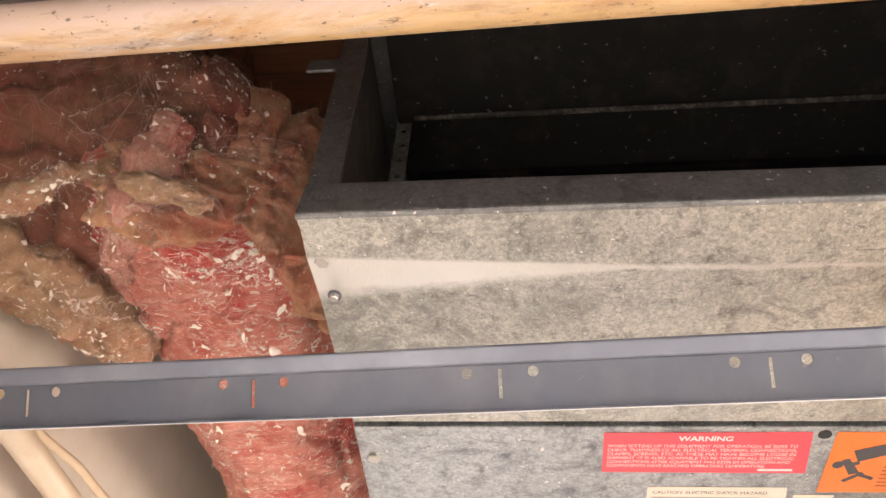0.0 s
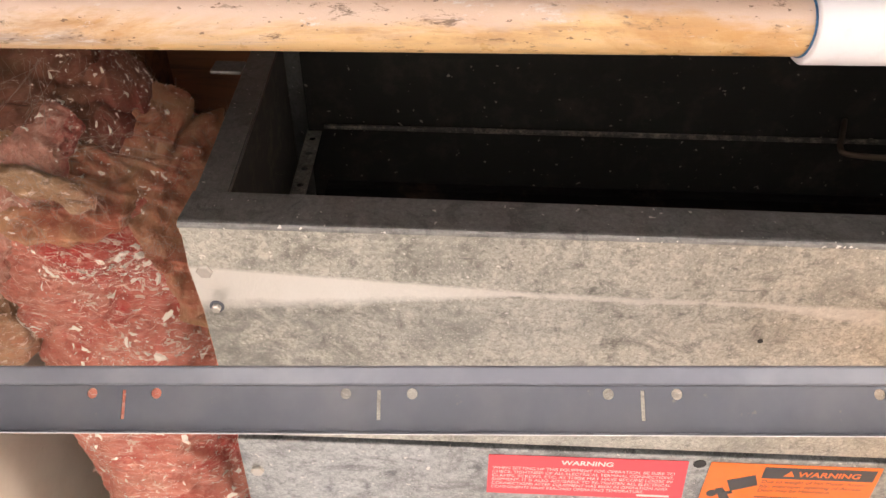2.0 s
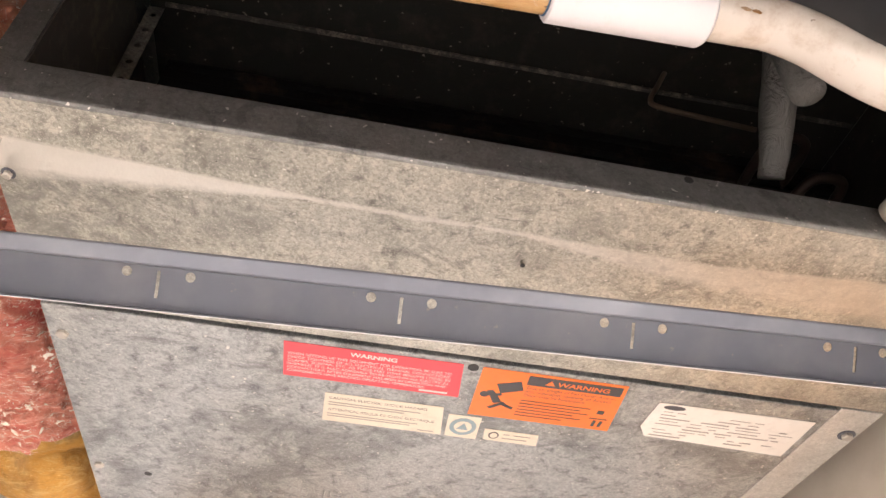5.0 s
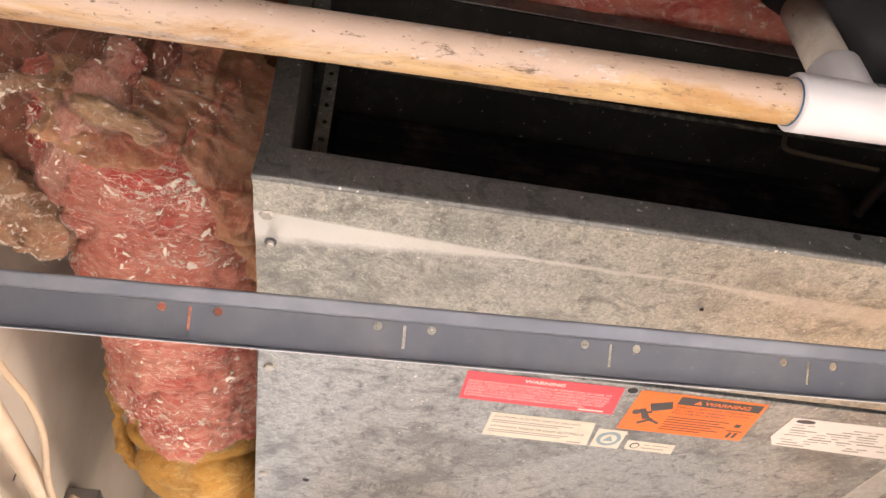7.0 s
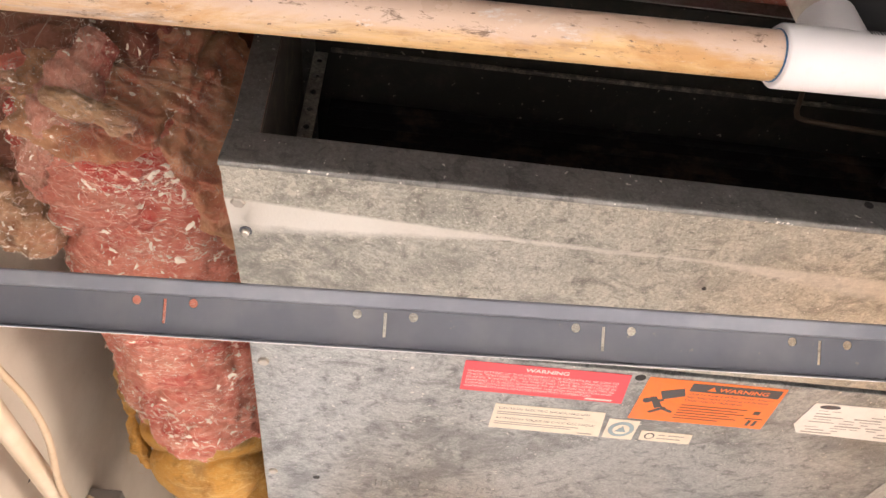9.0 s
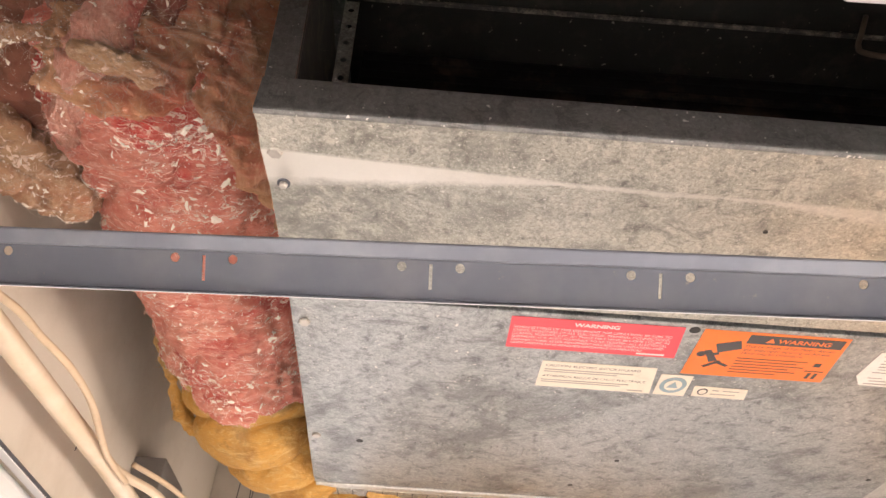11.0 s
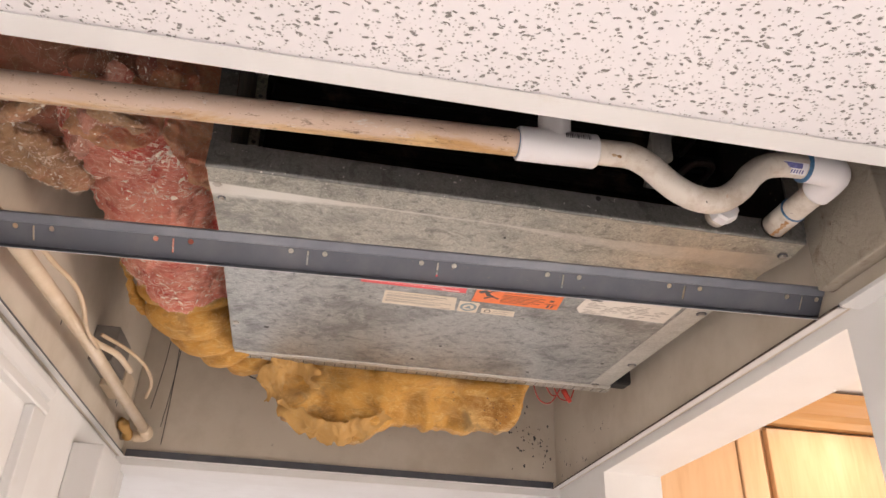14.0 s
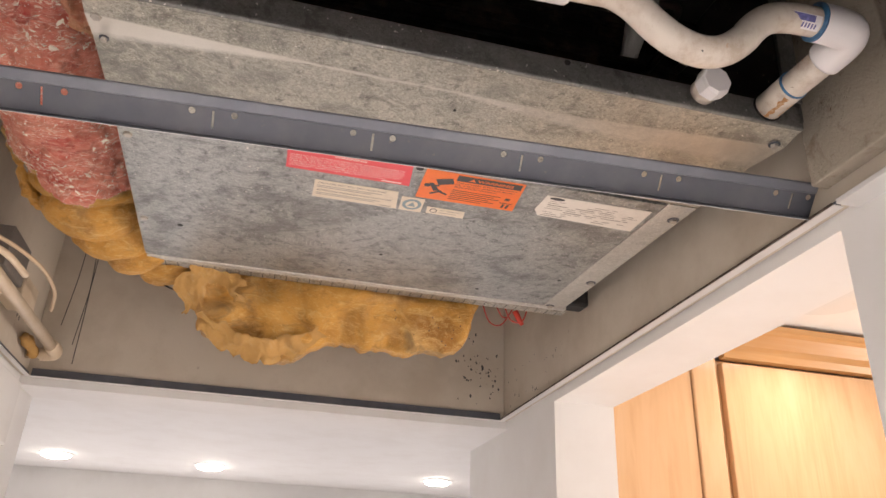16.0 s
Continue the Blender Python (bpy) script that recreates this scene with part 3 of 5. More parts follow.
part("pane", box(3.985, 3.9985, -0.648, 0.848, 0.902, 1.998), M_PALE, win)
# bare drywall lining above the hall ceiling
structure("lining_right", box(XR - 0.012, XR - 0.001, -0.126, YF - 0.001, ZC + 0.004, 3.05), M_DRYWALL, "bare stained drywall above the ceiling grid")
structure("lining_near_right", box(XR - 0.034, XR - 0.013, -0.124, 0.006, ZC + 0.028, 3.05, 0.002), M_SCRAP, "loose brown-stained drywall scrap above the grid")
structure("post", box(XR - 0.016, XR - 0.0005, -0.30, -0.1265, ZC + 0.001, 3.05, 0.001), M_STUD, "dull grey steel post in the ceiling void")
structure("lining_near_side", box(XR - 0.012, XR - 0.001, -1.28, -0.302, ZC + 0.02, 3.05), M_DRYWALL, "bare drywall above the tiles")
structure("lining_left", box(XL + 0.001, XL + 0.012, -1.3, YF - 0.001, ZC + 0.004, 3.05), M_DRYWALL, "bare stained drywall above the ceiling grid")
structure("lining_far", box(XL + 0.013, XR - 0.013, YF - 0.012, YF - 0.001, ZC + 0.004, 3.05), M_DRYWALL, "bare stained drywall above the ceiling grid")
structure("lining_near", box(XL + 0.013, XR - 0.013, -1.3, -1.28, ZC + 0.004, 3.05), M_DRYWALL, "bare drywall closing the ceiling void")
structure("ceiling_deck", box(XL, XR, -1.3, YF, 3.05, 3.1), M_JOIST, "dark timber deck over the ceiling void")
structure("ceiling_hall_back", box(XL, XR, -3.2, -1.52, ZC, ZC + 0.02), M_TILE, "speckled mineral fibre ceiling of the hall")

for jx in (-0.22, 0.18, 0.58):
    solid("joist", box(jx, jx + 0.045, -1.27, YF - 0.013, 2.93, 3.05, 0.003), M_JOIST, "rough brown timber joist under the deck", "joist", "structure", group="joists over the void")


def wall_angle(name, x0, x1, y0, y1, side, w=0.009):
    """A white wall angle: a ledge, and a bare grey leg up the wall."""
    t = 0.0012
    tr = thing(name, ((x0 + x1) / 2, (y0 + y1) / 2, ZC - t), "white steel wall angle round the ceiling opening", "wall angle", kind="structure")
    part("ledge", box(x0, x1, y0, y1, ZC - t, ZC), M_ENAMEL, tr)
    e = 0.003
    if side == "right":
        leg = box(x1 - t - e, x1 - e, y0, y1, ZC + 0.0003, ZC + w)
    if side == "left":
        leg = box(x0 + e, x0 + t + e, y0, y1, ZC + 0.0003, ZC + w)
    if side == "far":
        leg = box(x0, x1, y1 - t - e, y1 - e, ZC + 0.0003, ZC + w)
    part("leg", leg, M_TEE, tr, "bare grey back of the angle")


wall_angle("trim_right", 0.740, XR - 0.013, -0.010, YF - 0.013, "right", 0.008)
# thin dark brown strip along the angle's inner edge
structure("trim_right_joint", box(0.7376, 0.7398, -0.010, YF - 0.013, ZC - 0.0003, ZC + 0.0015), M_SEAM, "dark brown strip along the wall angle's edge")
structure("trim_right_end", box(0.737, XR - 0.0005, -0.125, -0.0165, ZC - 0.0035, ZC + 0.0025, 0.0008), M_ENAMEL, "short white end of the wall angle, cut and bent")
wall_angle("trim_right_near", 0.742, XR - 0.017, -0.274, -0.166, "right", 0.012)
wall_angle("trim_left", XL + 0.013, -0.279, -0.297, YF - 0.013, "left")
wall_angle("trim_far", -0.279, 0.742, 1.095, YF - 0.013, "far", 0.017)

for lx, ly in LIGHTS:
    dl = thing("downlight", (lx, ly, HIGH - 0.006), "lit round recessed downlight with a white trim ring", "downlight", "recessed lights in the far room")
    ring = bmesh.new()
    tube([(lx, ly, HIGH - 0.006), (lx, ly, HIGH - 0.001)], 0.088, 32, bm=ring)
    part("trim_ring", ring, M_ENAMEL, dl)
    part("lens", tube([(lx, ly, HIGH - 0.0065), (lx, ly, HIGH - 0.016), (lx, ly, HIGH - 0.022), (lx, ly, HIGH - 0.025)], lambda s: 0.075 - 0.03 * max(0.0, s - 0.3), 32), M_LENS, dl, "glowing domed lens")
for lx, ly in ((2.037, 0.023), (1.44, 0.78)):
    dl = thing("downlight", (lx, ly, HIGH - 0.006), "lit round recessed downlight in the kitchen ceiling", "downlight", "kitchen lights")
    part("trim_ring", tube([(lx, ly, HIGH - 0.006), (lx, ly, HIGH - 0.001)], 0.088, 32), M_ENAMEL, dl)

# kitchen wall cabinet
cab = thing("kitchen_cabinet", (1.6, 1.1, 1.4), "honey maple wall cabinet with a crown moulding", "cabinet", kind="")
part("body", box(1.268, 2.9, 1.022, 1.355, 1.4, 2.735, 0.002), M_MAPLE, cab)
part("end_panel", box(0.93, 1.196, 1.004, 1.355, 0.1, HIGH - 0.004, 0.002), M_MAPLE, cab)
part("stile", box(1.1985, 1.2665, 0.998, 1.0195, 0.1, HIGH - 0.004, 0.004), M_MAPLE, cab)
for dx0, dx1 in ((1.285, 1.80), (1.82, 2.34)):
    d = part("door", box(dx0, dx1, 1.0, 1.0205, 1.41, 2.725, 0.003), M_MAPLE, cab)
crown = [(1.018, 2.735), (0.995, 2.737), (0.985, 2.752), (0.982, 2.768), (0.962, 2.795), (0.95, 2.803), (0.948, 2.818), (1.018, 2.818)]
part("crown", prism(crown, "x", 1.29, 2.9), M_MAPLE_TRIM, cab, "darker stained crown moulding")

# ---- ceiling grid and tile on the near side ----
tile = solid("ceiling_tile", box(XL + 0.014, XR - 0.001, -0.90, -0.2875, ZC + 0.0015, ZC + 0.016, 0.002), M_TILE, "white speckled mineral fibre ceiling tile", "ceiling tile", group="ceiling tiles")
tile = solid("ceiling_tile", box(XL + 0.014, XR - 0.001, -1.51, -0.91, ZC + 0.0015, ZC + 0.016, 0.002), M_TILE, "white speckled mineral fibre ceiling tile", "ceiling tile", group="ceiling tiles")
tee = thing("ceiling_tee", (0.23, -0.2855, ZC - 0.001), "white ceiling grid tee carrying the tile's edge", "ceiling tee", "grid tees")
part("flange", box(XL + 0.013, XR - 0.013, -0.297, -0.274, ZC - 0.001, ZC + 0.0005), M_ENAMEL, tee)
part("web", box(XL + 0.013, XR - 0.013, -0.2862, -0.285, ZC + 0.0005, ZC + 0.028), M_TEE, tee)
part("bulb", box(XL + 0.013, XR - 0.013, -0.2887, -0.2825, ZC + 0.028, ZC + 0.038, 0.001), M_TEE, tee)

# the loose tee, tipped over, with its slots and holes
SLOPE = Matrix.Rotation(-0.047, 4, "Z") @ Matrix.Rotation(-0.006, 4, "Y")
LOOSE = TIP @ Matrix.Translation((0.2615, 0.0478, 2.5652)) @ SLOPE @ Matrix.Rotation(-math.atan2(0.62, 0.78), 4, "X").inverted()


def loose_tee():
    """Built upright about the middle of one slot, x along it."""
    t = thing("ceiling_tee", (0, 0, 0), "grey steel ceiling tee tipped over, with slots and holes", "ceiling tee", "grid tees")
    t.matrix_world = LOOSE
    x0, x1, top, bottom = -0.545, 0.484, 0.0112, -0.0152
    bm = bmesh.new()

    def loop(pts):
        vs = [bm.verts.new((x, 0, z)) for x, z in pts]
        return [bm.edges.new((vs[i], vs[(i + 1) % len(vs)])) for i in range(len(vs))]

    edges = loop([(x0, bottom), (x1, bottom), (x1, top), (x0, top)])
    for n in range(-3, 4):
        c = n * 0.1524
        if c - 0.03 > x0 and c + 0.002 < x1:
            edges += loop([(c - 0.0011, -0.0085), (c + 0.0011, -0.0085), (c + 0.0011, 0.0085), (c - 0.0011, 0.0085)])
        for s in (-0.0195, 0.0195):
            if x0 < c + s - 0.004 and c + s + 0.004 < x1:
                edges += loop([(c + s + 0.0032 * math.cos(a * 0.3927), 0.0065 + 0.0032 * math.sin(a * 0.3927)) for a in range(16)])
    bmesh.ops.triangle_fill(bm, use_beauty=True, edges=edges)
    bmesh.ops.solidify(bm, geom=bm.faces[:], thickness=0.0009)
    bmesh.ops.recalc_face_normals(bm, faces=bm.faces[:])
    part("web", bm, M_TEE, t)
    part("bulb", box(x0, x1, -0.0035, 0.0035, top, top + 0.0115, 0.0016), M_BULB_SHEEN, t)
    part("flange", box(x0, x1, -0.012, 0.012, bottom - 0.0006, bottom), M_TEE, t)
    part("cap", box(x0, x1, -0.0123, 0.0123, bottom - 0.0012, bottom - 0.0007), M_ENAMEL, t, "white enamelled face strip")
    return t


loose_tee()

# ---- air handler ----
HB = 2.62                                  # its underside
UX0, UX1, UY0, UY1, UTOP = -0.007, 0.697, -0.036, 0.640, 2.885
ah = thing("air_handler", (0.345, 0.30, HB), "galvanised sheet metal air handler hung in the ceiling, front open", "air handler", at=TIP)
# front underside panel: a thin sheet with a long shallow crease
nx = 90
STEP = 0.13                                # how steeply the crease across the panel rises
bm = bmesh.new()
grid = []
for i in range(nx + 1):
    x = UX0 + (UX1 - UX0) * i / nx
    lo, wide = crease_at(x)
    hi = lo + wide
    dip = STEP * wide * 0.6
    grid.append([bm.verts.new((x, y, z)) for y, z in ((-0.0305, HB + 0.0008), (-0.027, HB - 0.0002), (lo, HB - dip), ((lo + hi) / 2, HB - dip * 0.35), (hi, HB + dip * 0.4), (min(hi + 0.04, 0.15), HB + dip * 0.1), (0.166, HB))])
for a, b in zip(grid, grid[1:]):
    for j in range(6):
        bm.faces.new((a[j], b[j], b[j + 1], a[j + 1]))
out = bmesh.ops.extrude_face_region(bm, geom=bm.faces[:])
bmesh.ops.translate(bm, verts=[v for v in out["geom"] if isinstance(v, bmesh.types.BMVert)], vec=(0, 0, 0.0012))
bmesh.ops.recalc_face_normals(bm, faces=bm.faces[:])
part("front_panel", bm, M_PANEL, ah, "mottled galvanised underside panel with glare painted along its crease")
# access door under the rest
bm = box(-0.0078, 0.656, 0.1715, 0.5985, HB - 0.0015, HB + 0.006, 0.0012)
for v in bm.verts:
    if v.co.x < 0.1:
        v.co.x -= 0.032 * (v.co.y - 0.17)
door = part("access_door", bm, M_DOOR, ah, "stained grey galvanised access door")
part("side_flange", box(0.6575, UX1, 0.1685, 0.632, HB - 0.0005, HB + 0.006, 0.001), M_EDGE, ah, "bright bare metal edge")
part("rear_flange", box(-0.0195, 0.700, 0.5995, 0.612, HB - 0.0035, HB + 0.004, 0.0015), M_EDGE, ah, "bright bare metal edge")
hinge = part("hinge_strip", box(-0.0225, 0.706, 0.6150, UY1, HB - 0.003, HB + 0.02, 0.0015), M_ZINC, ah, "long piano hinge along the far edge")
for n in range(37):
    part("hinge_joint", box(-0.012 + n * 0.0195, -0.0108 + n * 0.0195, 0.6165, 0.6385, HB - 0.0034, HB - 0.0028), M_INK, hinge)
# body
bm = box(UX0, UX0 + 0.0015, -0.0287, UY1, HB + 0.0065, UTOP, 0.0005)
for v in bm.verts:
    v.co.x -= 0.06 * (v.co.z - 2.647) + 0.030 * max(0.0, v.co.y - 0.17)
part("side_panel", bm, M_ZINC_SHADED, ah)
part("side_panel", box(UX1 - 0.0015, UX1, UY0 + 0.001, UY1, HB + 0.0065, UTOP, 0.0005), M_ZINC_SHADED, ah)
part("top_panel", box(UX0, UX1, UY0, UY1, UTOP, UTOP + 0.0015), M_ZINC_SHADED, ah)
part("rear_panel", box(UX0, UX1, UY1 - 0.0015, UY1, HB + 0.021, UTOP), M_ZINC_SHADED, ah)
# front frame
bm = prism([(-0.0300, 2.6182), (-0.0318, 2.6188), (-0.0328, 2.6200), (-0.0332, 2.6220), (-0.0318, 2.6490), (-0.0305, 2.6490), (-0.0318, 2.6222), (-0.0300, 2.6196)], "x", UX0 - 0.001, UX1)
for v in bm.verts:
    if v.co.z > 2.64:
        v.co.z += 0.0025 - 0.0080 * v.co.x
part("front_lip", bm, M_ZINC_SHADED, ah, "turned-up zinc lip with shade put into its grey")
part("lip_hem", box(UX0 - 0.0005, UX1, -0.0300, -0.0245, HB - 0.0013, HB - 0.0003, 0.0004), M_PANEL, ah, "folded hem along the lip")


def lean_left(bm, rate, z0=2.647):
    """Leans a piece of the unit's end over, as the sheet metal has sagged out of square."""
    for v in bm.verts:
        v.co.x -= rate * (v.co.z - z0)
    return bm



part("jamb", lean_left(box(UX0 - 0.0005, 0.0125, -0.0302, -0.0290, 2.6420, UTOP, 0.0004), 0.06), M_ZINC_SHADED, ah)
part("jamb", box(UX1 - 0.02, UX1, UY0 - 0.0015, UY0, 2.6475, UTOP, 0.0005), M_ZINC_SHADED, ah)
part("top_lip", box(0.013, UX1 - 0.0205, UY0 - 0.0015, UY0, 2.865, UTOP, 0.0005), M_ZINC_SHADED, ah)
# inside
part("inner_liner", lean_left(box(0.0125, 0.0138, -0.0288, 0.30, 2.6475, 2.868), 0.06), M_LINER, ah, "dusty brown lined inner side")
part("inner_liner", box(UX1 - 0.0135, UX1 - 0.012, UY0 + 0.012, 0.30, 2.6235, 2.868), M_DARK, ah, "inner side coloured near black for the shade in there")
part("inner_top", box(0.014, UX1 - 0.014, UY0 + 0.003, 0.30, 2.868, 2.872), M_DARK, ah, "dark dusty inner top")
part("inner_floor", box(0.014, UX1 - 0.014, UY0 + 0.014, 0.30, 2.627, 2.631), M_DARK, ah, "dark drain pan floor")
part("coil_rail", box(0.03, UX1 - 0.02, 0.045, 0.049, 2.8592, 2.8630, 0.001), M_RAIL, ah, "dusty bright metal rail over the coil")
coil = part("coil", box(0.03, UX1 - 0.02, 0.10, 0.25, 2.632, 2.855), M_COIL, ah, "finned cooling coil with deep shade in its near-black colour")
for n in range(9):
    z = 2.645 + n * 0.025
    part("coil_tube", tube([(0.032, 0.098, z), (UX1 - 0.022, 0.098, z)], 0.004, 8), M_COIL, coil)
# this copper too carries the interior's shade in its colour
M_DIM_COPPER = plain("bare_copper", (0.07, 0.043, 0.025), 0.7, 0.2)
part("feeler_tube", tube(smooth_path([(0.481, 0.03, 2.867), (0.468, 0.03, 2.838), (0.461, 0.03, 2.822), (0.466, 0.031, 2.814), (0.507, 0.033, 2.812), (0.56, 0.036, 2.812)], 6), 0.0024, 10), M_DIM_COPPER, ah, "thin bent copper tube", smooth=True)
# punched strip at the coil's end
bm = bmesh.new()


def strip_loop(pts):
    vs = [bm.verts.new((x, 0.056, z)) for x, z in pts]
    return [bm.edges.new((vs[i], vs[(i + 1) % len(vs)])) for i in range(len(vs))]


edges = strip_loop([(0.0195, 2.632), (0.0325, 2.632), (0.0325, 2.880), (0.0195, 2.880)])
for n in range(9):
    zc = 2.855 - n * 0.0235
    edges += strip_loop([(0.0260 + 0.0030 * math.cos(a * 0.628), zc + 0.0032 * math.sin(a * 0.628)) for a in range(10)])
bmesh.ops.triangle_fill(bm, use_beauty=True, edges=edges)
bmesh.ops.solidify(bm, geom=bm.faces[:], thickness=0.001)
lean_left(bm, 0.03)
part("punched_strip", bm, M_ZINC, ah, "grey steel strip with a row of round holes")


def screw(x, y, z, parent, down=True, r=0.0052):
    n = (0, 0, -1) if down else (0, -1, 0)
    c, n = Vector((x, y, z)), Vector(n)
    sc = part("screw", disc(c, n, r * 1.5, 0.0009, 20), M_TEE, parent, "dark washer rim")
    bm = tube([c + n * 0.0008, c + n * 0.0034, c + n * 0.0042], lambda s: r if s < 0.9 else r * 0.8, 6)
    part("hex_head", bm, M_SCREW, sc, "bright hexagonal head")
    return sc


for sx, sy in ((0.002, 0.002), (0.002, 0.210), (0.686, 0.208), (0.686, 0.465), (-0.0065, 0.450), (0.668, 0.60)):
    screw(sx, sy, HB - 0.0005, ah)
screw(0.005, 0.0290, HB - 0.0045, ah, r=0.0030)
screw(0.6829, -0.0038, HB - 0.0050, ah, r=0.0042)
for hx, hy, r in ((0.336, 0.1795, 0.0048), (0.042, 0.46, 0.004), (0.338, 0.466, 0.0028), (0.633, 0.471, 0.0028), (0.30, 0.55, 0.003), (0.52, 0.56, 0.003), (0.343, 0.0465, 0.0018)):
    part("hole", disc((hx, hy, HB - 0.0016), (0, 0, -1), r, 0.0004), M_BLACK, ah, "small dark hole")
part("hole", disc((0.435, -0.0324, 2.6430), (0, -1, 0), 0.0032, 0.0005), M_BLACK, ah, "small dark hole")
# faint stamped marks in the door
rng = random.Random(6)
for n in range(26):
    ex = 0.105 + n * 0.0062
    if rng.random() < 0.85:
        y0 = 0.452 + rng.uniform(-0.003, 0.003)
        part("stamped_mark", tube([(ex, y0, HB - 0.0013), (ex + rng.uniform(-0.001, 0.001), y0 + rng.uniform(0.008, 0.019), HB - 0.0013)], 0.0011, 8), M_DOOR, door)
# ---- labels on the door ----
LZ = HB - 0.0017
red = thing("warning_label", (0.255, 0.202, LZ), "red warning sticker with white lettering on the access door", "label", "door stickers", at=TIP)
part("sheet", plate(((0.180, 0.1775), (0.3275, 0.1765), (0.3325, 0.228), (0.1805, 0.228)), LZ, 0.0003), M_RED, red)
words("WARNING", 0.0078, M_PRINT, 0.2345, 0.1868, LZ - 0.0005, red, width=0.039, bold=0.0002)
RED_TEXT = ["WHEN SETTING UP THIS EQUIPMENT FOR OPERATION, BE SURE TO", "CHECK TIGHTNESS OF ALL ELECTRICAL TERMINAL CONNECTIONS,", "CLAMPS, SCREWS, ETC. AS THESE MAY HAVE BECOME LOOSE IN", "SHIPMENT. IT IS ALSO ADVISABLE TO RE-TIGHTEN ALL ELECTRICAL", "CONNECTIONS AFTER EQUIPMENT HAS BEEN IN OPERATION AND", "COMPONENTS HAVE REACHED OPERATING TEMPERATURE."]
for n, (line, w) in enumerate(zip(RED_TEXT, (0.137, 0.137, 0.137, 0.137, 0.135, 0.118))):
    words(line, 0.0050, M_PRINT, 0.1835, 0.1950 + n * 0.0051, LZ - 0.0005, red, width=w)
bars([(0.297, 0.322, 0.2225, 0.2248)], LZ - 0.0003, red, M_PRINT)

org = thing("warning_label", (0.41, 0.215, LZ), "orange warning sticker with black pictogram and lettering", "label", "door stickers", at=TIP)
part("sheet", plate(((0.344, 0.1765), (0.4695, 0.1765), (0.4765, 0.2525), (0.346, 0.2535)), LZ, 0.0003), M_ORANGE, org)
part("banner", plate(((0.3845, 0.180), (0.4665, 0.180), (0.4675, 0.194), (0.3850, 0.194)), LZ - 0.0003, 0.0002), M_INK, org)
words("WARNING", 0.0088, M_ORANGE, 0.4105, 0.1902, LZ - 0.0007, org, width=0.046, bold=0.0002)
part("triangle", plate(((0.4005, 0.1905), (0.4085, 0.1905), (0.4045, 0.1835)), LZ - 0.0005, 0.0002), M_ORANGE, org)
part("pictogram", plate(((0.3605, 0.1985), (0.3800, 0.1905), (0.3850, 0.2035), (0.3665, 0.2125)), LZ - 0.0003, 0.0002), M_INK, org)
part("pictogram", plate(((0.3545, 0.2105), (0.3600, 0.2085), (0.3710, 0.2265), (0.3640, 0.2295)), LZ - 0.0003, 0.0002), M_INK, org)
part("pictogram", plate(((0.3600, 0.2370), (0.3720, 0.2255), (0.3750, 0.2280), (0.3630, 0.2395)), LZ - 0.0003, 0.0002), M_INK, org)
part("pictogram", plate(((0.3700, 0.2265), (0.3830, 0.2330), (0.3820, 0.2365), (0.3690, 0.2300)), LZ - 0.0003, 0.0002), M_INK, org)
part("pictogram", plate([(0.3535 + 0.0042 * math.cos(a * 0.5236), 0.2165 + 0.0046 * math.sin(a * 0.5236)) for a in range(12)], LZ - 0.0003, 0.0002), M_INK, org)
part("pictogram", plate(((0.3600, 0.2140), (0.3675, 0.2120), (0.3690, 0.2150), (0.3610, 0.2185)), LZ - 0.0005, 0.0002), M_INK, org)
for n, line in enumerate(("Due to weight of Fan Motor Assem-", "bly, improper opening of Access", "Door may be Hazardous.")):
    words(line, 0.0056, M_INK, 0.3865, 0.2000 + n * 0.0058, LZ - 0.0005, org, width=(0.079, 0.076, 0.055)[n])
bars([(0.3865, 0.4495, 0.2185, 0.2195), (0.3865, 0.4420, 0.2235, 0.2245), (0.3865, 0.4500, 0.2285, 0.2295), (0.3865, 0.4380, 0.2335, 0.2345), (0.3865, 0.4460, 0.2385, 0.2395), (0.3865, 0.4300, 0.2435, 0.2445), (0.457, 0.463, 0.2195, 0.2255), (0.453, 0.470, 0.2330, 0.2342), (0.458, 0.461, 0.2370, 0.2470), (0.464, 0.467, 0.2370, 0.2470)], LZ - 0.0003, org, M_INK)

cream = thing("caution_label", (0.27, 0.273, LZ), "cream caution sticker with fine dark print", "label", "door stickers", at=TIP)
part("sheet", plate(((0.2175, 0.2485), (0.3235, 0.2480), (0.3290, 0.2975), (0.2175, 0.2970)), LZ, 0.0003), M_CREAM, cream)
words("CAUTION: ELECTRIC SHOCK HAZARD", 0.0058, M_INK, 0.2215, 0.2575, LZ - 0.0005, cream, width=0.088)
bars([(0.2215, 0.305, 0.2625, 0.2637), (0.2215, 0.290, 0.2665, 0.2677)], LZ - 0.0003, cream, M_FINE)
words("ATTENTION: RISQUE DE CHOC ELECTRIQUE", 0.0058, M_INK, 0.2215, 0.2775, LZ - 0.0005, cream, width=0.098)
bars([(0.2215, 0.305, 0.2825, 0.2837), (0.2215, 0.298, 0.2865, 0.2877), (0.306, 0.321, 0.2925, 0.294)], LZ - 0.0003, cream, M_FINE)

rnd = thing("approval_label", (0.346, 0.278, LZ), "small pale sticker with a round teal mark", "label", "door stickers", at=TIP)
part("sheet", plate(((0.330, 0.258), (0.3605, 0.258), (0.3625, 0.298), (0.3325, 0.2975)), LZ, 0.0003), M_CREAM, rnd)
bm = bmesh.new()
ring_o = [(0.3465 + 0.0125 * math.cos(a * 0.2618), 0.2775 + 0.0155 * math.sin(a * 0.2618)) for a in range(24)]
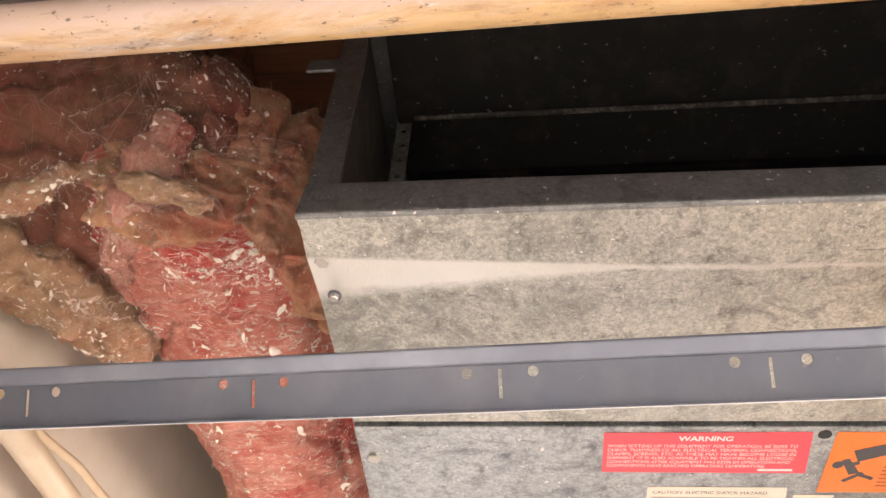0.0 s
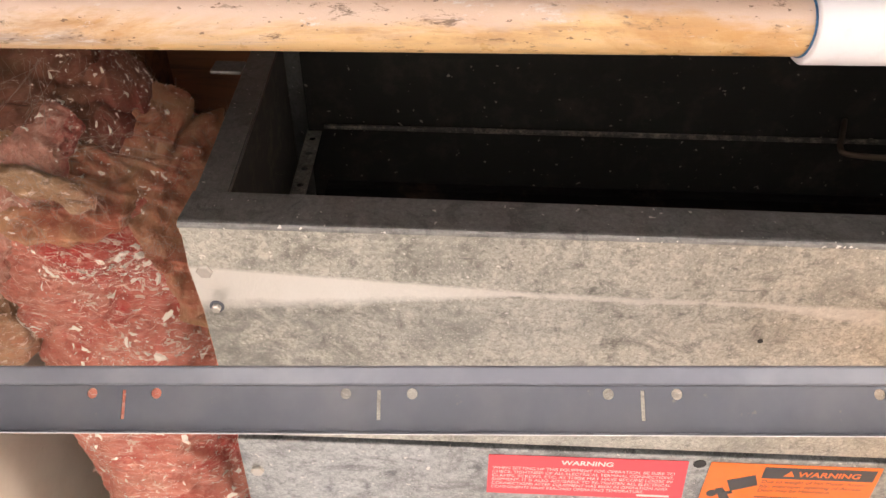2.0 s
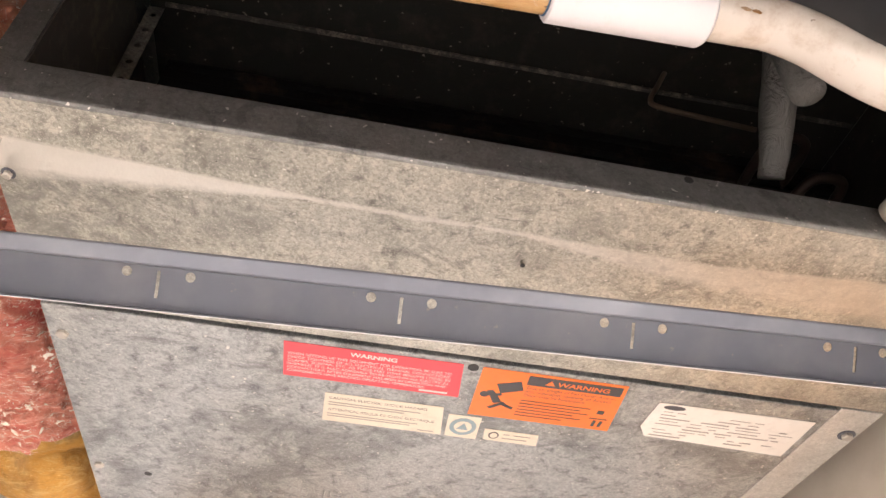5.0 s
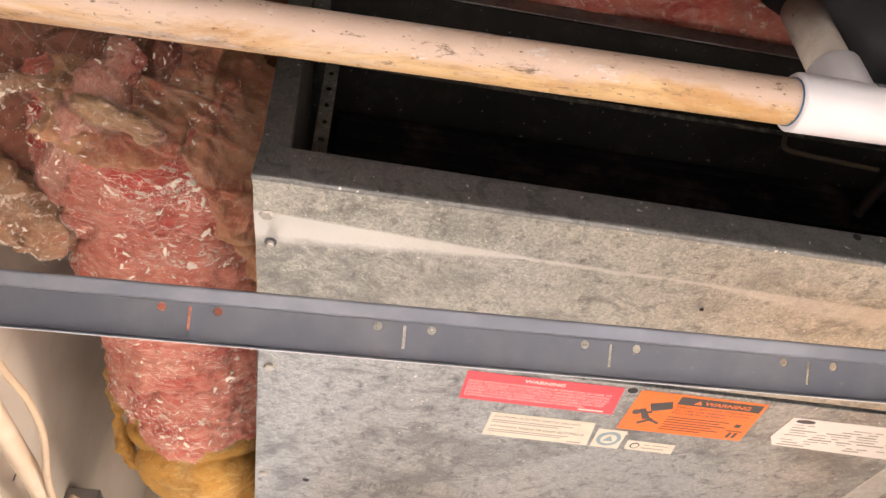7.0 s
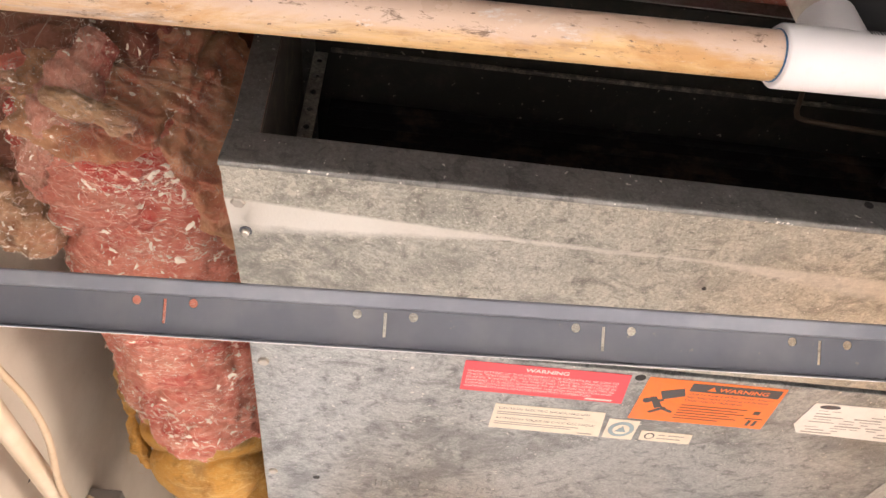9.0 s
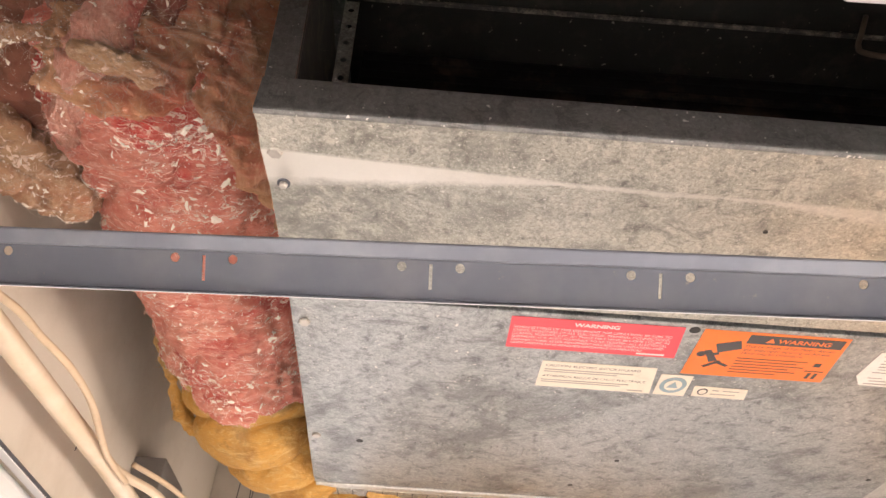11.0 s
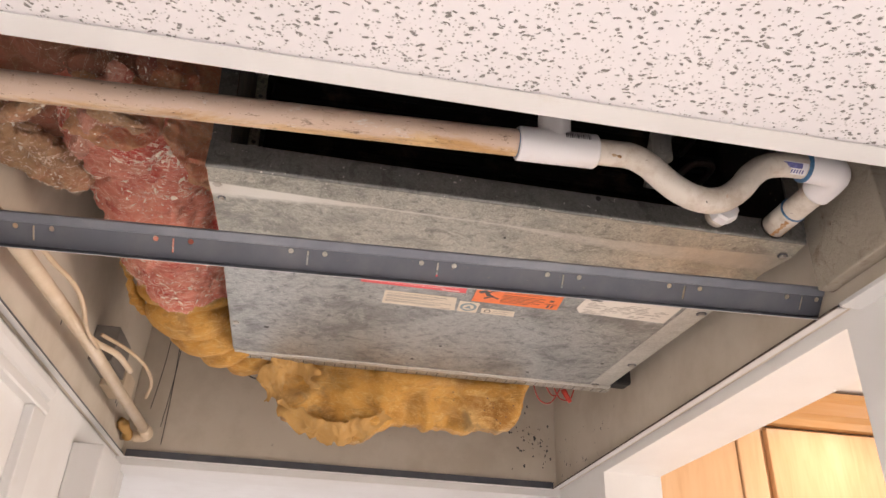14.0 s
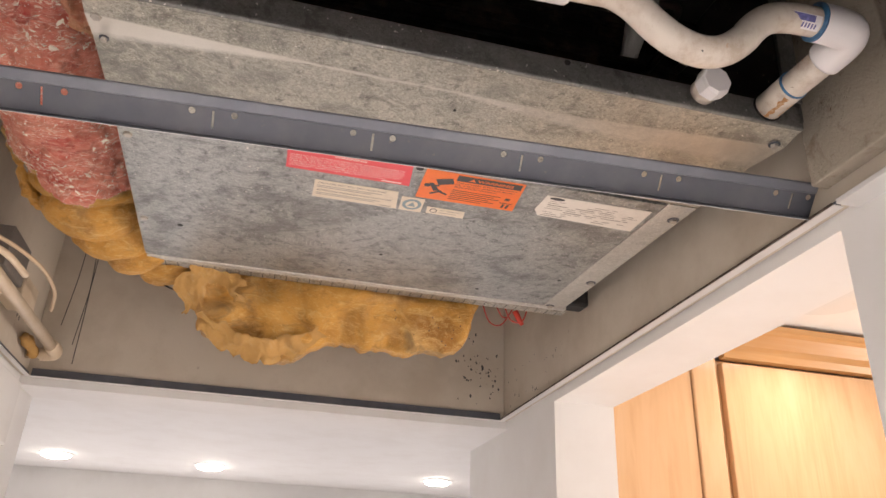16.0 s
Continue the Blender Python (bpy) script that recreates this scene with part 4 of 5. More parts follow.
part("round_mark", plate(ring_o, LZ - 0.0003, 0.0002), M_TEAL, rnd)
ring_i = [(0.3465 + 0.0082 * math.cos(a * 0.2618), 0.2775 + 0.0100 * math.sin(a * 0.2618)) for a in range(24)]
part("round_mark", plate(ring_i, LZ - 0.0005, 0.0002), M_CREAM, rnd)
part("round_mark", plate(((0.341, 0.282), (0.352, 0.282), (0.3465, 0.270)), LZ - 0.0007, 0.0002), M_TEAL, rnd)

ul = thing("approval_label", (0.394, 0.286, LZ), "small narrow cream sticker with a round mark", "label", "door stickers", at=TIP)
part("sheet", plate(((0.367, 0.276), (0.4185, 0.2765), (0.4215, 0.297), (0.3695, 0.296)), LZ, 0.0003), M_CREAM, ul)
part("round_mark", plate([(0.3775 + 0.005 * math.cos(a * 0.5236), 0.286 + 0.0065 * math.sin(a * 0.5236)) for a in range(12)], LZ - 0.0003, 0.0002), M_INK, ul)
part("round_mark", plate([(0.3775 + 0.0036 * math.cos(a * 0.5236), 0.286 + 0.0048 * math.sin(a * 0.5236)) for a in range(12)], LZ - 0.0005, 0.0002), M_CREAM, ul)
bars([(0.386, 0.392, 0.282, 0.2832), (0.396, 0.412, 0.282, 0.2832), (0.386, 0.410, 0.289, 0.2902)], LZ - 0.0003, ul, M_FINE)

wht = thing("rating_plate", (0.575, 0.222, LZ), "white paper rating plate covered in fine print", "label", "door stickers", at=TIP)
part("sheet", plate(((0.5035, 0.194), (0.6475, 0.193), (0.6490, 0.2575), (0.5115, 0.2515), (0.502, 0.236)), LZ, 0.0004), M_PALE, wht)
part("round_mark", plate([(0.5195 + 0.010 * math.cos(a * 0.3927), 0.1995 + 0.0035 * math.sin(a * 0.3927)) for a in range(16)], LZ - 0.0004, 0.0002), M_INK, wht)
rng = random.Random(4)
rows_ = []
for n in range(9):
    x = 0.511 + rng.random() * 0.006
    while x < 0.632:
        w = rng.uniform(0.006, 0.03)
        if rng.random() < 0.75:
            rows_.append((x, min(x + w, 0.641), 0.2065 + n * 0.0051, 0.2072 + n * 0.0051 + 0.0004 * (n % 3)))
        x += w + rng.uniform(0.003, 0.012)
bars(rows_, LZ - 0.0004, wht, M_FINE)

# ---- condensate pipe and trap ----
PY = -0.1610
pl, pr = Vector((-0.28, PY, 2.5920)), Vector((0.318, PY, 2.6128))
old = thing("drain_pipe", (0.0, PY, 2.60), "yellowed stained plastic drain pipe across the unit's front", "pipe", "drain piping", at=TIP)
part("tube", tube([pl + (pr - pl) * (i / 24) for i in range(25)], 0.01335, 28), M_PVC_OLD, old, smooth=True)


def ring_at(c, d, r, w, mat, parent, name="ring", label=""):
    c, d = Vector(c), Vector(d).normalized()
    return part(name, tube([c - d * w / 2, c + d * w / 2], r, 28), mat, parent, label, True)


fit_t = thing("pipe_tee", (0.34, PY, 2.62), "new white plastic pipe tee with a riser", "pipe fitting", "drain piping", at=TIP)
part("body", tube([(0.3015, PY, 2.6122), (0.303, PY, 2.6123), (0.340, PY, 2.6135), (0.380, PY, 2.6150), (0.3815, PY, 2.6151)], lambda s: 0.0158 if s in (0.0, 1.0) else 0.0170, 32), M_PVC_NEW, fit_t, smooth=True)
part("branch_socket", tube([(0.340, PY, 2.615), (0.340, PY, 2.630), (0.340, PY, 2.6490), (0.340, PY, 2.6494), (0.340, PY, 2.6498), (0.340, PY, 2.6502)], lambda s: 0.0162 if s < 0.9 else 0.0148, 32, False), M_PVC_NEW, fit_t, smooth=True)
part("riser", tube([(0.340, PY, 2.645), (0.340, PY, 2.72)], 0.0130, 28), M_PVC, fit_t, smooth=True)
ring_at((0.3012, PY, 2.6122), (1, 0, 0.035), 0.0140, 0.0007, M_BLUE, fit_t, "glue_bead", "thin smear of blue glue")
for n in range(14):
    bx = 0.346 + n * 0.0019
    w = 0.0006 + 0.0006 * (n % 3 == 0)
    bm = bmesh.new()
    rim = []
    for s in range(4):
        th = 0.05 + 0.13 * s
        y, z = PY - 0.01735 * math.cos(th), 2.6137 + 0.04 * (bx - 0.34) + 0.01735 * math.sin(th)
        rim.append((bm.verts.new((bx, y, z)), bm.verts.new((bx + w, y, z))))
    for p, q in zip(rim, rim[1:]):
        bm.faces.new((p[0], p[1], q[1], q[0]))
    part("barcode_bar", bm, M_INK, fit_t)

trap = thing("drain_trap", (0.48, PY, 2.57), "dirty white plastic drain trap smudged brown", "pipe trap", "drain piping", at=TIP)
tp = [(0.372, PY, 2.6148), (0.400, PY, 2.6160), (0.419, PY, 2.6160), (0.4365, PY, 2.6080), (0.4535, PY, 2.5930), (0.469, PY, 2.5825), (0.485, PY, 2.5770), (0.501, PY, 2.5768), (0.5175, PY, 2.5830), (0.5345, PY, 2.5970), (0.5480, PY, 2.6135), (0.5645, PY, 2.6265), (0.585, PY, 2.6325), (0.605, PY, 2.6340), (0.632, PY, 2.6345)]
part("tube", tube(smooth_path(tp, 6), 0.0130, 28), M_PVC, trap, smooth=True)
pg = thing("drain_plug", (0.585, -0.055, 2.625), "white eight-sided plug in the unit's spare drain port", "plug", "drain piping", at=TIP)
part("neck", tube([(0.579, -0.036, 2.637), (0.579, -0.05, 2.636)], 0.0135, 24), M_PVC, pg, smooth=True)
part("cap", tube([(0.579, -0.049, 2.636), (0.579, -0.061, 2.635), (0.579, -0.0635, 2.635)], lambda s: 0.0165 if s < 0.9 else 0.0143, 8), M_PVC_NEW, pg)
el = thing("pipe_elbow", (0.645, PY + 0.02, 2.62), "white plastic elbow and stub with blue glue rings", "pipe fitting", "drain piping", at=TIP)
part("bend", tube(smooth_path([(0.612, PY, 2.6345), (0.630, PY, 2.6345), (0.647, PY + 0.004, 2.6345), (0.6530, PY + 0.018, 2.6345), (0.6530, PY + 0.040, 2.6340)], 6), 0.0170, 28), M_PVC_NEW, el, smooth=True)
part("stub", tube([(0.6530, PY + 0.036, 2.6340), (0.6530, -0.036, 2.634)], 0.0138, 28), M_PVC, el, smooth=True)
ring_at((0.6105, PY, 2.6345), (1, 0, 0), 0.0172, 0.0024, M_BLUE, el, "glue_bead", "blue glue ring")
ring_at((0.6530, PY + 0.0835, 2.6345), (0, 1, 0), 0.0152, 0.0022, M_BLUE, el, "glue_bead", "blue glue ring")
part("coupling", tube([(0.6530, PY + 0.085, 2.6345), (0.6530, -0.0385, 2.634)], 0.0148, 28), M_PVC, el, "rust-streaked white coupling", smooth=True)


def curved_patch(x0, x1, centre, axis, r, a0, a1, ragged=0.0, seed=1):
    """A thin patch wrapped on a pipe: from x0 to x1 along its axis, from angle a0 to a1 round it."""
    rng = random.Random(seed)
    bm = bmesh.new()
    rows = []
    for i in range(13):
        s = x0 + (x1 - x0) * i / 12
        b0, b1 = a0 + rng.uniform(-ragged, ragged), a1 + rng.uniform(-ragged, ragged)
        row = []
        for n in range(6):
            a = b0 + (b1 - b0) * n / 5
            u, v = centre[0] + r * math.cos(a), centre[1] + r * math.sin(a)
            row.append(bm.verts.new((s, u, v) if axis == "x" else (u, s, v)))
        rows.append(row)
    for p, q in zip(rows, rows[1:]):
        for n in range(5):
            bm.faces.new((p[n], q[n], q[n + 1], p[n + 1]))
    bmesh.ops.recalc_face_normals(bm, faces=bm.faces[:])
    return bm


stk = part("size_sticker", curved_patch(0.574, 0.6075, (PY, 2.634), "x", 0.0137, 3.5, 4.5), M_PVC_NEW, el, "white sticker printed in purple")
part("print_band", curved_patch(0.5745, 0.601, (PY, 2.634), "x", 0.0139, 3.55, 3.95), M_PURPLE, stk, "purple print")
for n in range(5):
    part("print_band", curved_patch(0.590 + 0.003 * n, 0.5915 + 0.003 * n, (PY, 2.634), "x", 0.0139, 4.05, 4.35), M_PURPLE, stk, "purple print")
part("rust_streak", curved_patch(PY + 0.088, -0.039, (0.6530, 2.634), "y", 0.01505, 4.15, 4.45, 0.10, 3), M_RUST, el, "brown rust streak")
part("rust_streak", curved_patch(PY + 0.094, -0.039, (0.6530, 2.634), "y", 0.01505, 5.0, 5.12, 0.06, 5), M_RUST, el, "brown rust streak")
ring_at((0.6530, -0.0378, 2.634), (0, 1, 0), 0.0162, 0.002, M_DARK, el, "rusted_rim", "dark rusted rim")

# second riser and the dark jacketed line behind the trap
rz = thing("vent_riser", (0.42, -0.09, 2.66), "pale riser pipe behind the trap with shade put into its grey", "pipe", "drain piping", at=TIP)
# pale pipe given the dark tape colour to stand for the shade there
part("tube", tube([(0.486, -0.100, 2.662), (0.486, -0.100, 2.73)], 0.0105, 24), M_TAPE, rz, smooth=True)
ln = thing("refrigerant_line", (0.55, -0.12, 2.72), "thick black foam-jacketed refrigerant line", "pipe", at=TIP)
part("jacket", blanket([(0.40, -0.135, 2.86), (0.46, -0.125, 2.78), (0.54, -0.12, 2.748), (0.64, -0.12, 2.77), (0.73, -0.12, 2.83)], lambda s: 0.045, 0.004, 60, 28, seed=5.0), M_JACKET, ln, smooth=True)
tp_ = thing("taped_line", (0.545, 0.0, 2.71), "pipe end wrapped in wrinkled grey tape", "pipe", at=TIP)
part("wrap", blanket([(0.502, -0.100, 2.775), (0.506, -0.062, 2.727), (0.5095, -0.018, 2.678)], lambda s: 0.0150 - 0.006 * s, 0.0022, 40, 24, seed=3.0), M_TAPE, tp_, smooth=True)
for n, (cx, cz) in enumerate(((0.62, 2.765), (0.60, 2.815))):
    b = thing("return_bend", (cx, 0.06, cz), "copper return bend at the coil's end, coloured dark for shade", "pipe", "coil bends", at=TIP)
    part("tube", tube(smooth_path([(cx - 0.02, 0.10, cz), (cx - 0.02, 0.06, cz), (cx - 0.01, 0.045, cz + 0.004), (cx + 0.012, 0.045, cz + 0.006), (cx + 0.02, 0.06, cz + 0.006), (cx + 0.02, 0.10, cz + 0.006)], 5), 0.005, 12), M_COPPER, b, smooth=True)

# ---- insulation ----
from mathutils.bvhtree import BVHTree


def crumbs(source, count, size, keep, seed, parent):
    tagged(part("crumb_layer", flakes(source, count, size, keep, seed), M_FLAKE, parent, "pale crumbs stuck on the wool"), kind="stuff")


def fluff(source, count, length, keep, seed, parent, mat, along=None, thick=1.0, rise=1.0):
    """Loose fibres that stand off a surface, joined."""
    rng = random.Random(seed)
    spots = [f for f in source.faces if len(f.verts) == 4 and keep(f.calc_center_median())]
    bm = bmesh.new()
    for _ in range(count):
        f = rng.choice(spots)
        c, n = f.calc_center_median(), f.normal.copy()
        t = n.orthogonal().normalized()
        if along is not None:
            t = (along - n * along.dot(n)).normalized()
        t.rotate(Matrix.Rotation(rng.random() * 6.28 if along is None else rng.gauss(0, 0.45), 3, n))
        b = n.cross(t)
        ln = length * rng.uniform(0.4, 1.5)
        bend, lift = rng.uniform(-0.5, 0.5), rng.uniform(0.05, 0.5) * rise
        w = rng.uniform(0.00005, 0.00013) * thick
        last = None
        for k_ in range(5):
            s = k_ / 4
            p = c + t * ln * s + b * bend * ln * s * s + n * (0.0006 + lift * ln * math.sin(3.0 * s) * 0.6)
            pair = (bm.verts.new(p + b * w), bm.verts.new(p - b * w + n * w))
            if last:
                bm.faces.new((last[0], last[1], pair[1], pair[0]))
            last = pair
    tagged(part("fibre_layer", bm, mat, parent, "fine loose glass fibres"), kind="stuff")


def span(d, lo, hi):
    """A smooth step from 0 at lo to 1 at hi."""
    t = min(max((d - lo) / (hi - lo), 0.0), 1.0)
    return t * t * (3 - 2 * t)


def sheet_over(skin, height, x0, x1, s0, s1, pitch):
    """A layer lying on a surface: rays rise to it from below and in front, and height lifts it off (None: none there)."""
    up, down = Vector((0, 0.5, 0.866)), Vector((0, 0.866, -0.5))
    start = Vector((0, -0.24, 2.52))
    bm = bmesh.new()
    rows = []
    for i in range(int((x1 - x0) / pitch) + 1):
        row = []
        for j in range(int((s1 - s0) / pitch) + 1):
            o = start + Vector((x0 + i * pitch, 0, 0)) + down * (s0 + j * pitch)
            hit = skin.ray_cast(o, up, 0.6)
            h = None if hit[0] is None else height(hit[0])
            row.append(None if h is None else bm.verts.new(hit[0] + ((hit[0] - Vector((-0.115, max(hit[0].y, 0.035), 2.757))).normalized() - up * 0.5).normalized() * h))
        rows.append(row)
    for p, q in zip(rows, rows[1:]):
        for j in range(len(p) - 1):
            four = (p[j], q[j], q[j + 1], p[j + 1])
            if None not in four and max((u.co - v.co).length for u in four for v in four) < pitch * 16:
                bm.faces.new(four)
    bmesh.ops.recalc_face_normals(bm, faces=bm.faces[:])
    down_faces = sum(1 for f in bm.faces if f.normal.z < 0)
    if down_faces * 2 < len(bm.faces):
        bmesh.ops.reverse_faces(bm, faces=bm.faces[:])
    return bm


FLAP_EDGE = [(-0.160, 0.004), (-0.142, 0.012), (-0.122, 0.020), (-0.108, 0.024), (-0.090, 0.024), (-0.073, 0.020), (-0.0690, 0.030), (-0.061, 0.047), (-0.054, 0.076), (-0.047, 0.108), (-0.040, 0.130), (-0.033, 0.160), (-0.027, 0.21), (-0.024, 0.30)]


def flap_depth(x, y):
    """How far inside the peeled facing a point lies (negative: outside)."""
    best, sign = 9.0, 1.0
    for (ax, ay), (bx, by) in zip(FLAP_EDGE, FLAP_EDGE[1:]):
        dx, dy = bx - ax, by - ay
        t = min(max(((x - ax) * dx + (y - ay) * dy) / (dx * dx + dy * dy), 0.0), 1.0)
        px_, py_ = x - ax - t * dx, y - ay - t * dy
        d = math.hypot(px_, py_)
        if d < best:
            best, sign = d, (1.0 if dx * py_ - dy * px_ < 0 else -1.0)
    return best * sign


def flap_height(q):
    d = flap_depth(q.x, q.y) + 0.0045 * rough_noise(q, 32, 3) + 0.0008 * rough_noise(q, 160, 2)
    if d < -0.003:
        return None
    rim = math.exp(-((d - 0.005) / 0.004) ** 2) * 0.0050
    warp = Vector((q.x * 0.45 + q.y * 0.35, q.y * 0.5 - q.x * 0.3, q.z)) + Vector((3, 1, 2))
    crumple = span(q.x, -0.045, -0.075)
    fold = 0.0045 * rough_noise(warp, 20, 2) + (0.0014 + 0.0030 * crumple) * (1 - abs(rough_noise(warp, 44, 3)) * 4) + (0.0006 + 0.0016 * crumple) * rough_noise(q, 110, 3)
    return -0.003 + 0.0150 * span(d, -0.003, 0.0030) + (rim + fold) * span(d, 0.0, 0.006) + 0.011 * span(q.x, -0.062, -0.030) * span(d, 0.0, 0.012)


pk = thing("insulated_duct", (-0.105, 0.15, 2.65), "duct wrapped in pink glass wool, crusted with pale crumbs", "duct", at=TIP)
bm = blanket([(-0.106, 0.004, 2.752), (-0.113, 0.020, 2.753), (-0.118, 0.045, 2.754), (-0.117, 0.10, 2.752), (-0.112, 0.20, 2.748), (-0.108, 0.30, 2.742), (-0.108, 0.40, 2.740), (-0.109, 0.455, 2.738), (-0.110, 0.505, 2.737)], lambda s: 0.050 + 0.0465 * span(s, -0.03, 0.11) - 0.012 * max(0, s - 0.95) / 0.05, 0.0058, 260, 200, seed=1.0, fold=0.0065, drape=0.0032, pleats=6.0, fuzz=0.0008, fine=0.8)
skin = BVHTree.FromBMesh(bm)
bare = lambda c: c.z < 2.735 and flap_depth(c.x, c.y) < 0.0 and c.y > 0.0
crumbs(bm, 3000, 0.0014, bare, 11, pk)
crumbs(bm, 950, 0.0022, lambda c: bare(c) and c.y < 0.20, 17, pk)
crumbs(bm, 1400, 0.0021, lambda c: bare(c) and 0.10 < c.y < 0.46, 18, pk)
fluff(bm, 1300, 0.008, lambda c: c.z < 2.74 and c.y > 0.01, 21, pk, M_FIBRE)
fluff(bm, 2800, 0.0060, lambda c: c.z < 2.735 and c.y > 0.02, 31, pk, M_STRAND, Vector((1, 0.15, 0)), 1.7, 0.2)
part("wrap", bm, M_PINK, pk, smooth=True)
bm = sheet_over(skin, flap_height, -0.165, 0.004, 0.02, 0.36, 0.0011)
crumbs(bm, 420, 0.0014, lambda c: c.x < -0.06, 12, pk)
fluff(bm, 1500, 0.010, lambda c: c.y < 0.06, 22, pk, M_WEB)
crumbs(bm, 500, 0.0011, lambda c: c.y < 0.03, 42, pk)
part("flap", bm, M_TAN, pk, "tan dusty flap of torn facing peeled back", True)
# a torn strip of pale pink wool down the duct's shoulder
bm = blanket([(-0.112, -0.034, 2.728), (-0.122, -0.026, 2.706), (-0.136, -0.010, 2.684), (-0.151, 0.010, 2.667), (-0.163, 0.036, 2.662), (-0.171, 0.070, 2.670)], lambda s: 0.008 + 0.008 * math.sin(3.1 * min(1.0, s + 0.12)) ** 0.7, 0.007, 150, 70, flat=0.75, seed=15.0, fold=0.006, fuzz=0.0008, fine=1.1)
crumbs(bm, 420, 0.0015, lambda c: True, 16, pk)
fluff(bm, 500, 0.010, lambda c: True, 33, pk, M_FIBRE, Vector((-0.4, 0.5, -0.6)), 1.4, 0.3)
part("torn_strip", bm, M_SHRED, pk, "torn strip of pale pink wool", True)
bm = blanket([(-0.143, -0.020, 2.676), (-0.118, -0.018, 2.672), (-0.098, -0.011, 2.668), (-0.083, -0.004, 2.672)], lambda s: 0.0075 + 0.004 * math.sin(3.1 * s), 0.006, 100, 60, flat=0.7, seed=27.0, fold=0.006, fuzz=0.0009, fine=1.2)
crumbs(bm, 260, 0.0016, lambda c: True, 36, pk)
fluff(bm, 300, 0.010, lambda c: True, 37, pk, M_WEB)
part("shred", bm, M_CURL, pk, "grey matted shred of wool", True)

up = thing("insulation_batt", (-0.2, 0.04, 2.68), "sagging dusty pink glass wool batt above the duct, darkened for shade", "insulation", "loose insulation", at=TIP)
bm = blanket([(-0.36, 0.018, 2.794), (-0.29, 0.020, 2.790), (-0.225, 0.026, 2.790), (-0.170, 0.030, 2.794), (-0.134, 0.033, 2.802), (-0.098, 0.036, 2.812)], lambda s: 0.106 - 0.022 * s - 0.030 * max(0, s - 0.86) / 0.14, 0.0125, 220, 170, seed=2.0, fold=0.012, fuzz=0.0006, fine=0.42)
crumbs(bm, 1700, 0.0010, lambda c: c.z < 2.84 and c.y < 0.05, 13, up)
crumbs(bm, 300, 0.0018, lambda c: c.z < 2.84 and c.y < 0.05, 19, up)
fluff(bm, 900, 0.014, lambda c: c.z < 2.84 and c.y < 0.05, 23, up, M_WEB)
part("wool", bm, M_DUSTY_SHADED, up, smooth=True)
bm = blanket([(-0.232, -0.012, 2.652), (-0.210, -0.020, 2.664), (-0.188, -0.024, 2.678), (-0.168, -0.022, 2.692)], lambda s: 0.0065 + 0.006 * math.sin(3.1 * min(1.0, s + 0.1)), 0.006, 90, 56, flat=0.8, seed=21.0, fold=0.005, fuzz=0.0008, fine=1.1)
crumbs(bm, 330, 0.0015, lambda c: True, 20, up)
fluff(bm, 300, 0.009, lambda c: True, 38, up, M_WEB)
part("shred", bm, M_CURL, up, "grey crusted shred hanging off the batt", True)
up2 = thing("insulation_batt", (-0.22, 0.03, 2.65), "torn curl of dusty glass wool beside the duct", "insulation", "loose insulation", at=TIP)
bm = blanket([(-0.325, 0.010, 2.690), (-0.278, 0.034, 2.678), (-0.248, 0.064, 2.672), (-0.224, 0.096, 2.674), (-0.205, 0.128, 2.684), (-0.196, 0.15, 2.694)], lambda s: 0.036 - 0.013 * s, 0.010, 150, 100, seed=9.0, fold=0.009, fuzz=0.0008, fine=0.9)
crumbs(bm, 1300, 0.0012, lambda c: c.z < 2.72, 14, up2)
crumbs(bm, 200, 0.0022, lambda c: c.z < 2.70, 39, up2)
fluff(bm, 900, 0.011, lambda c: c.z < 2.72, 24, up2, M_WEB)
part("wool", bm, M_CURL, up2, smooth=True)
bk = thing("insulation_batt", (0.35, -0.2, 2.88), "dark pink glass wool batt laid over the unit", "insulation", "loose insulation", at=TIP)
bm = blanket([(0.02, -0.02, 2.955), (0.2, -0.03, 2.95), (0.4, -0.02, 2.95), (0.68, -0.02, 2.955)], lambda s: 0.058, 0.014, 100, 50, seed=4.0, fold=0.008)
part("wool", bm, M_PINK, bk, smooth=True)

ye = thing("insulation_batt", (-0.07, 0.55, 2.60), "yellow glass wool wrapped round the duct's bend", "insulation", "loose insulation", at=TIP)
bm = blanket([(-0.110, 0.43, 2.738), (-0.108, 0.49, 2.722), (-0.094, 0.55, 2.686), (-0.056, 0.62, 2.667), (0.0, 0.675, 2.660), (0.07, 0.695, 2.660), (0.12, 0.70, 2.665)], lambda s: 0.078 + 0.005 * math.sin(7 * s) - 0.02 * s - 0.012 * max(0, 0.12 - s) / 0.12, 0.0026, 260, 170, seed=6.0, fold=0.0015, drape=0.015, pleats=4.3, fuzz=0.0004, stray=1.3, fine=0.6)
fluff(bm, 700, 0.009, lambda c: c.z < 2.70, 26, ye, M_YELLOW)
part("wool", bm, M_YELLOW, ye, smooth=True)
bm = blanket([(-0.188, 0.36, 2.735), (-0.196, 0.42, 2.722), (-0.199, 0.47, 2.705), (-0.195, 0.52, 2.682), (-0.182, 0.56, 2.664), (-0.162, 0.60, 2.655)], lambda s: 0.006 + 0.009 * math.sin(3.1 * min(1.0, s + 0.05)), 0.008, 120, 60, seed=31.0, fold=0.006, fuzz=0.0006, fine=0.8)
fluff(bm, 350, 0.012, lambda c: True, 41, ye, M_YELLOW)
part("shred", bm, M_YELLOW, ye, "loose yellow shred along the duct", True)


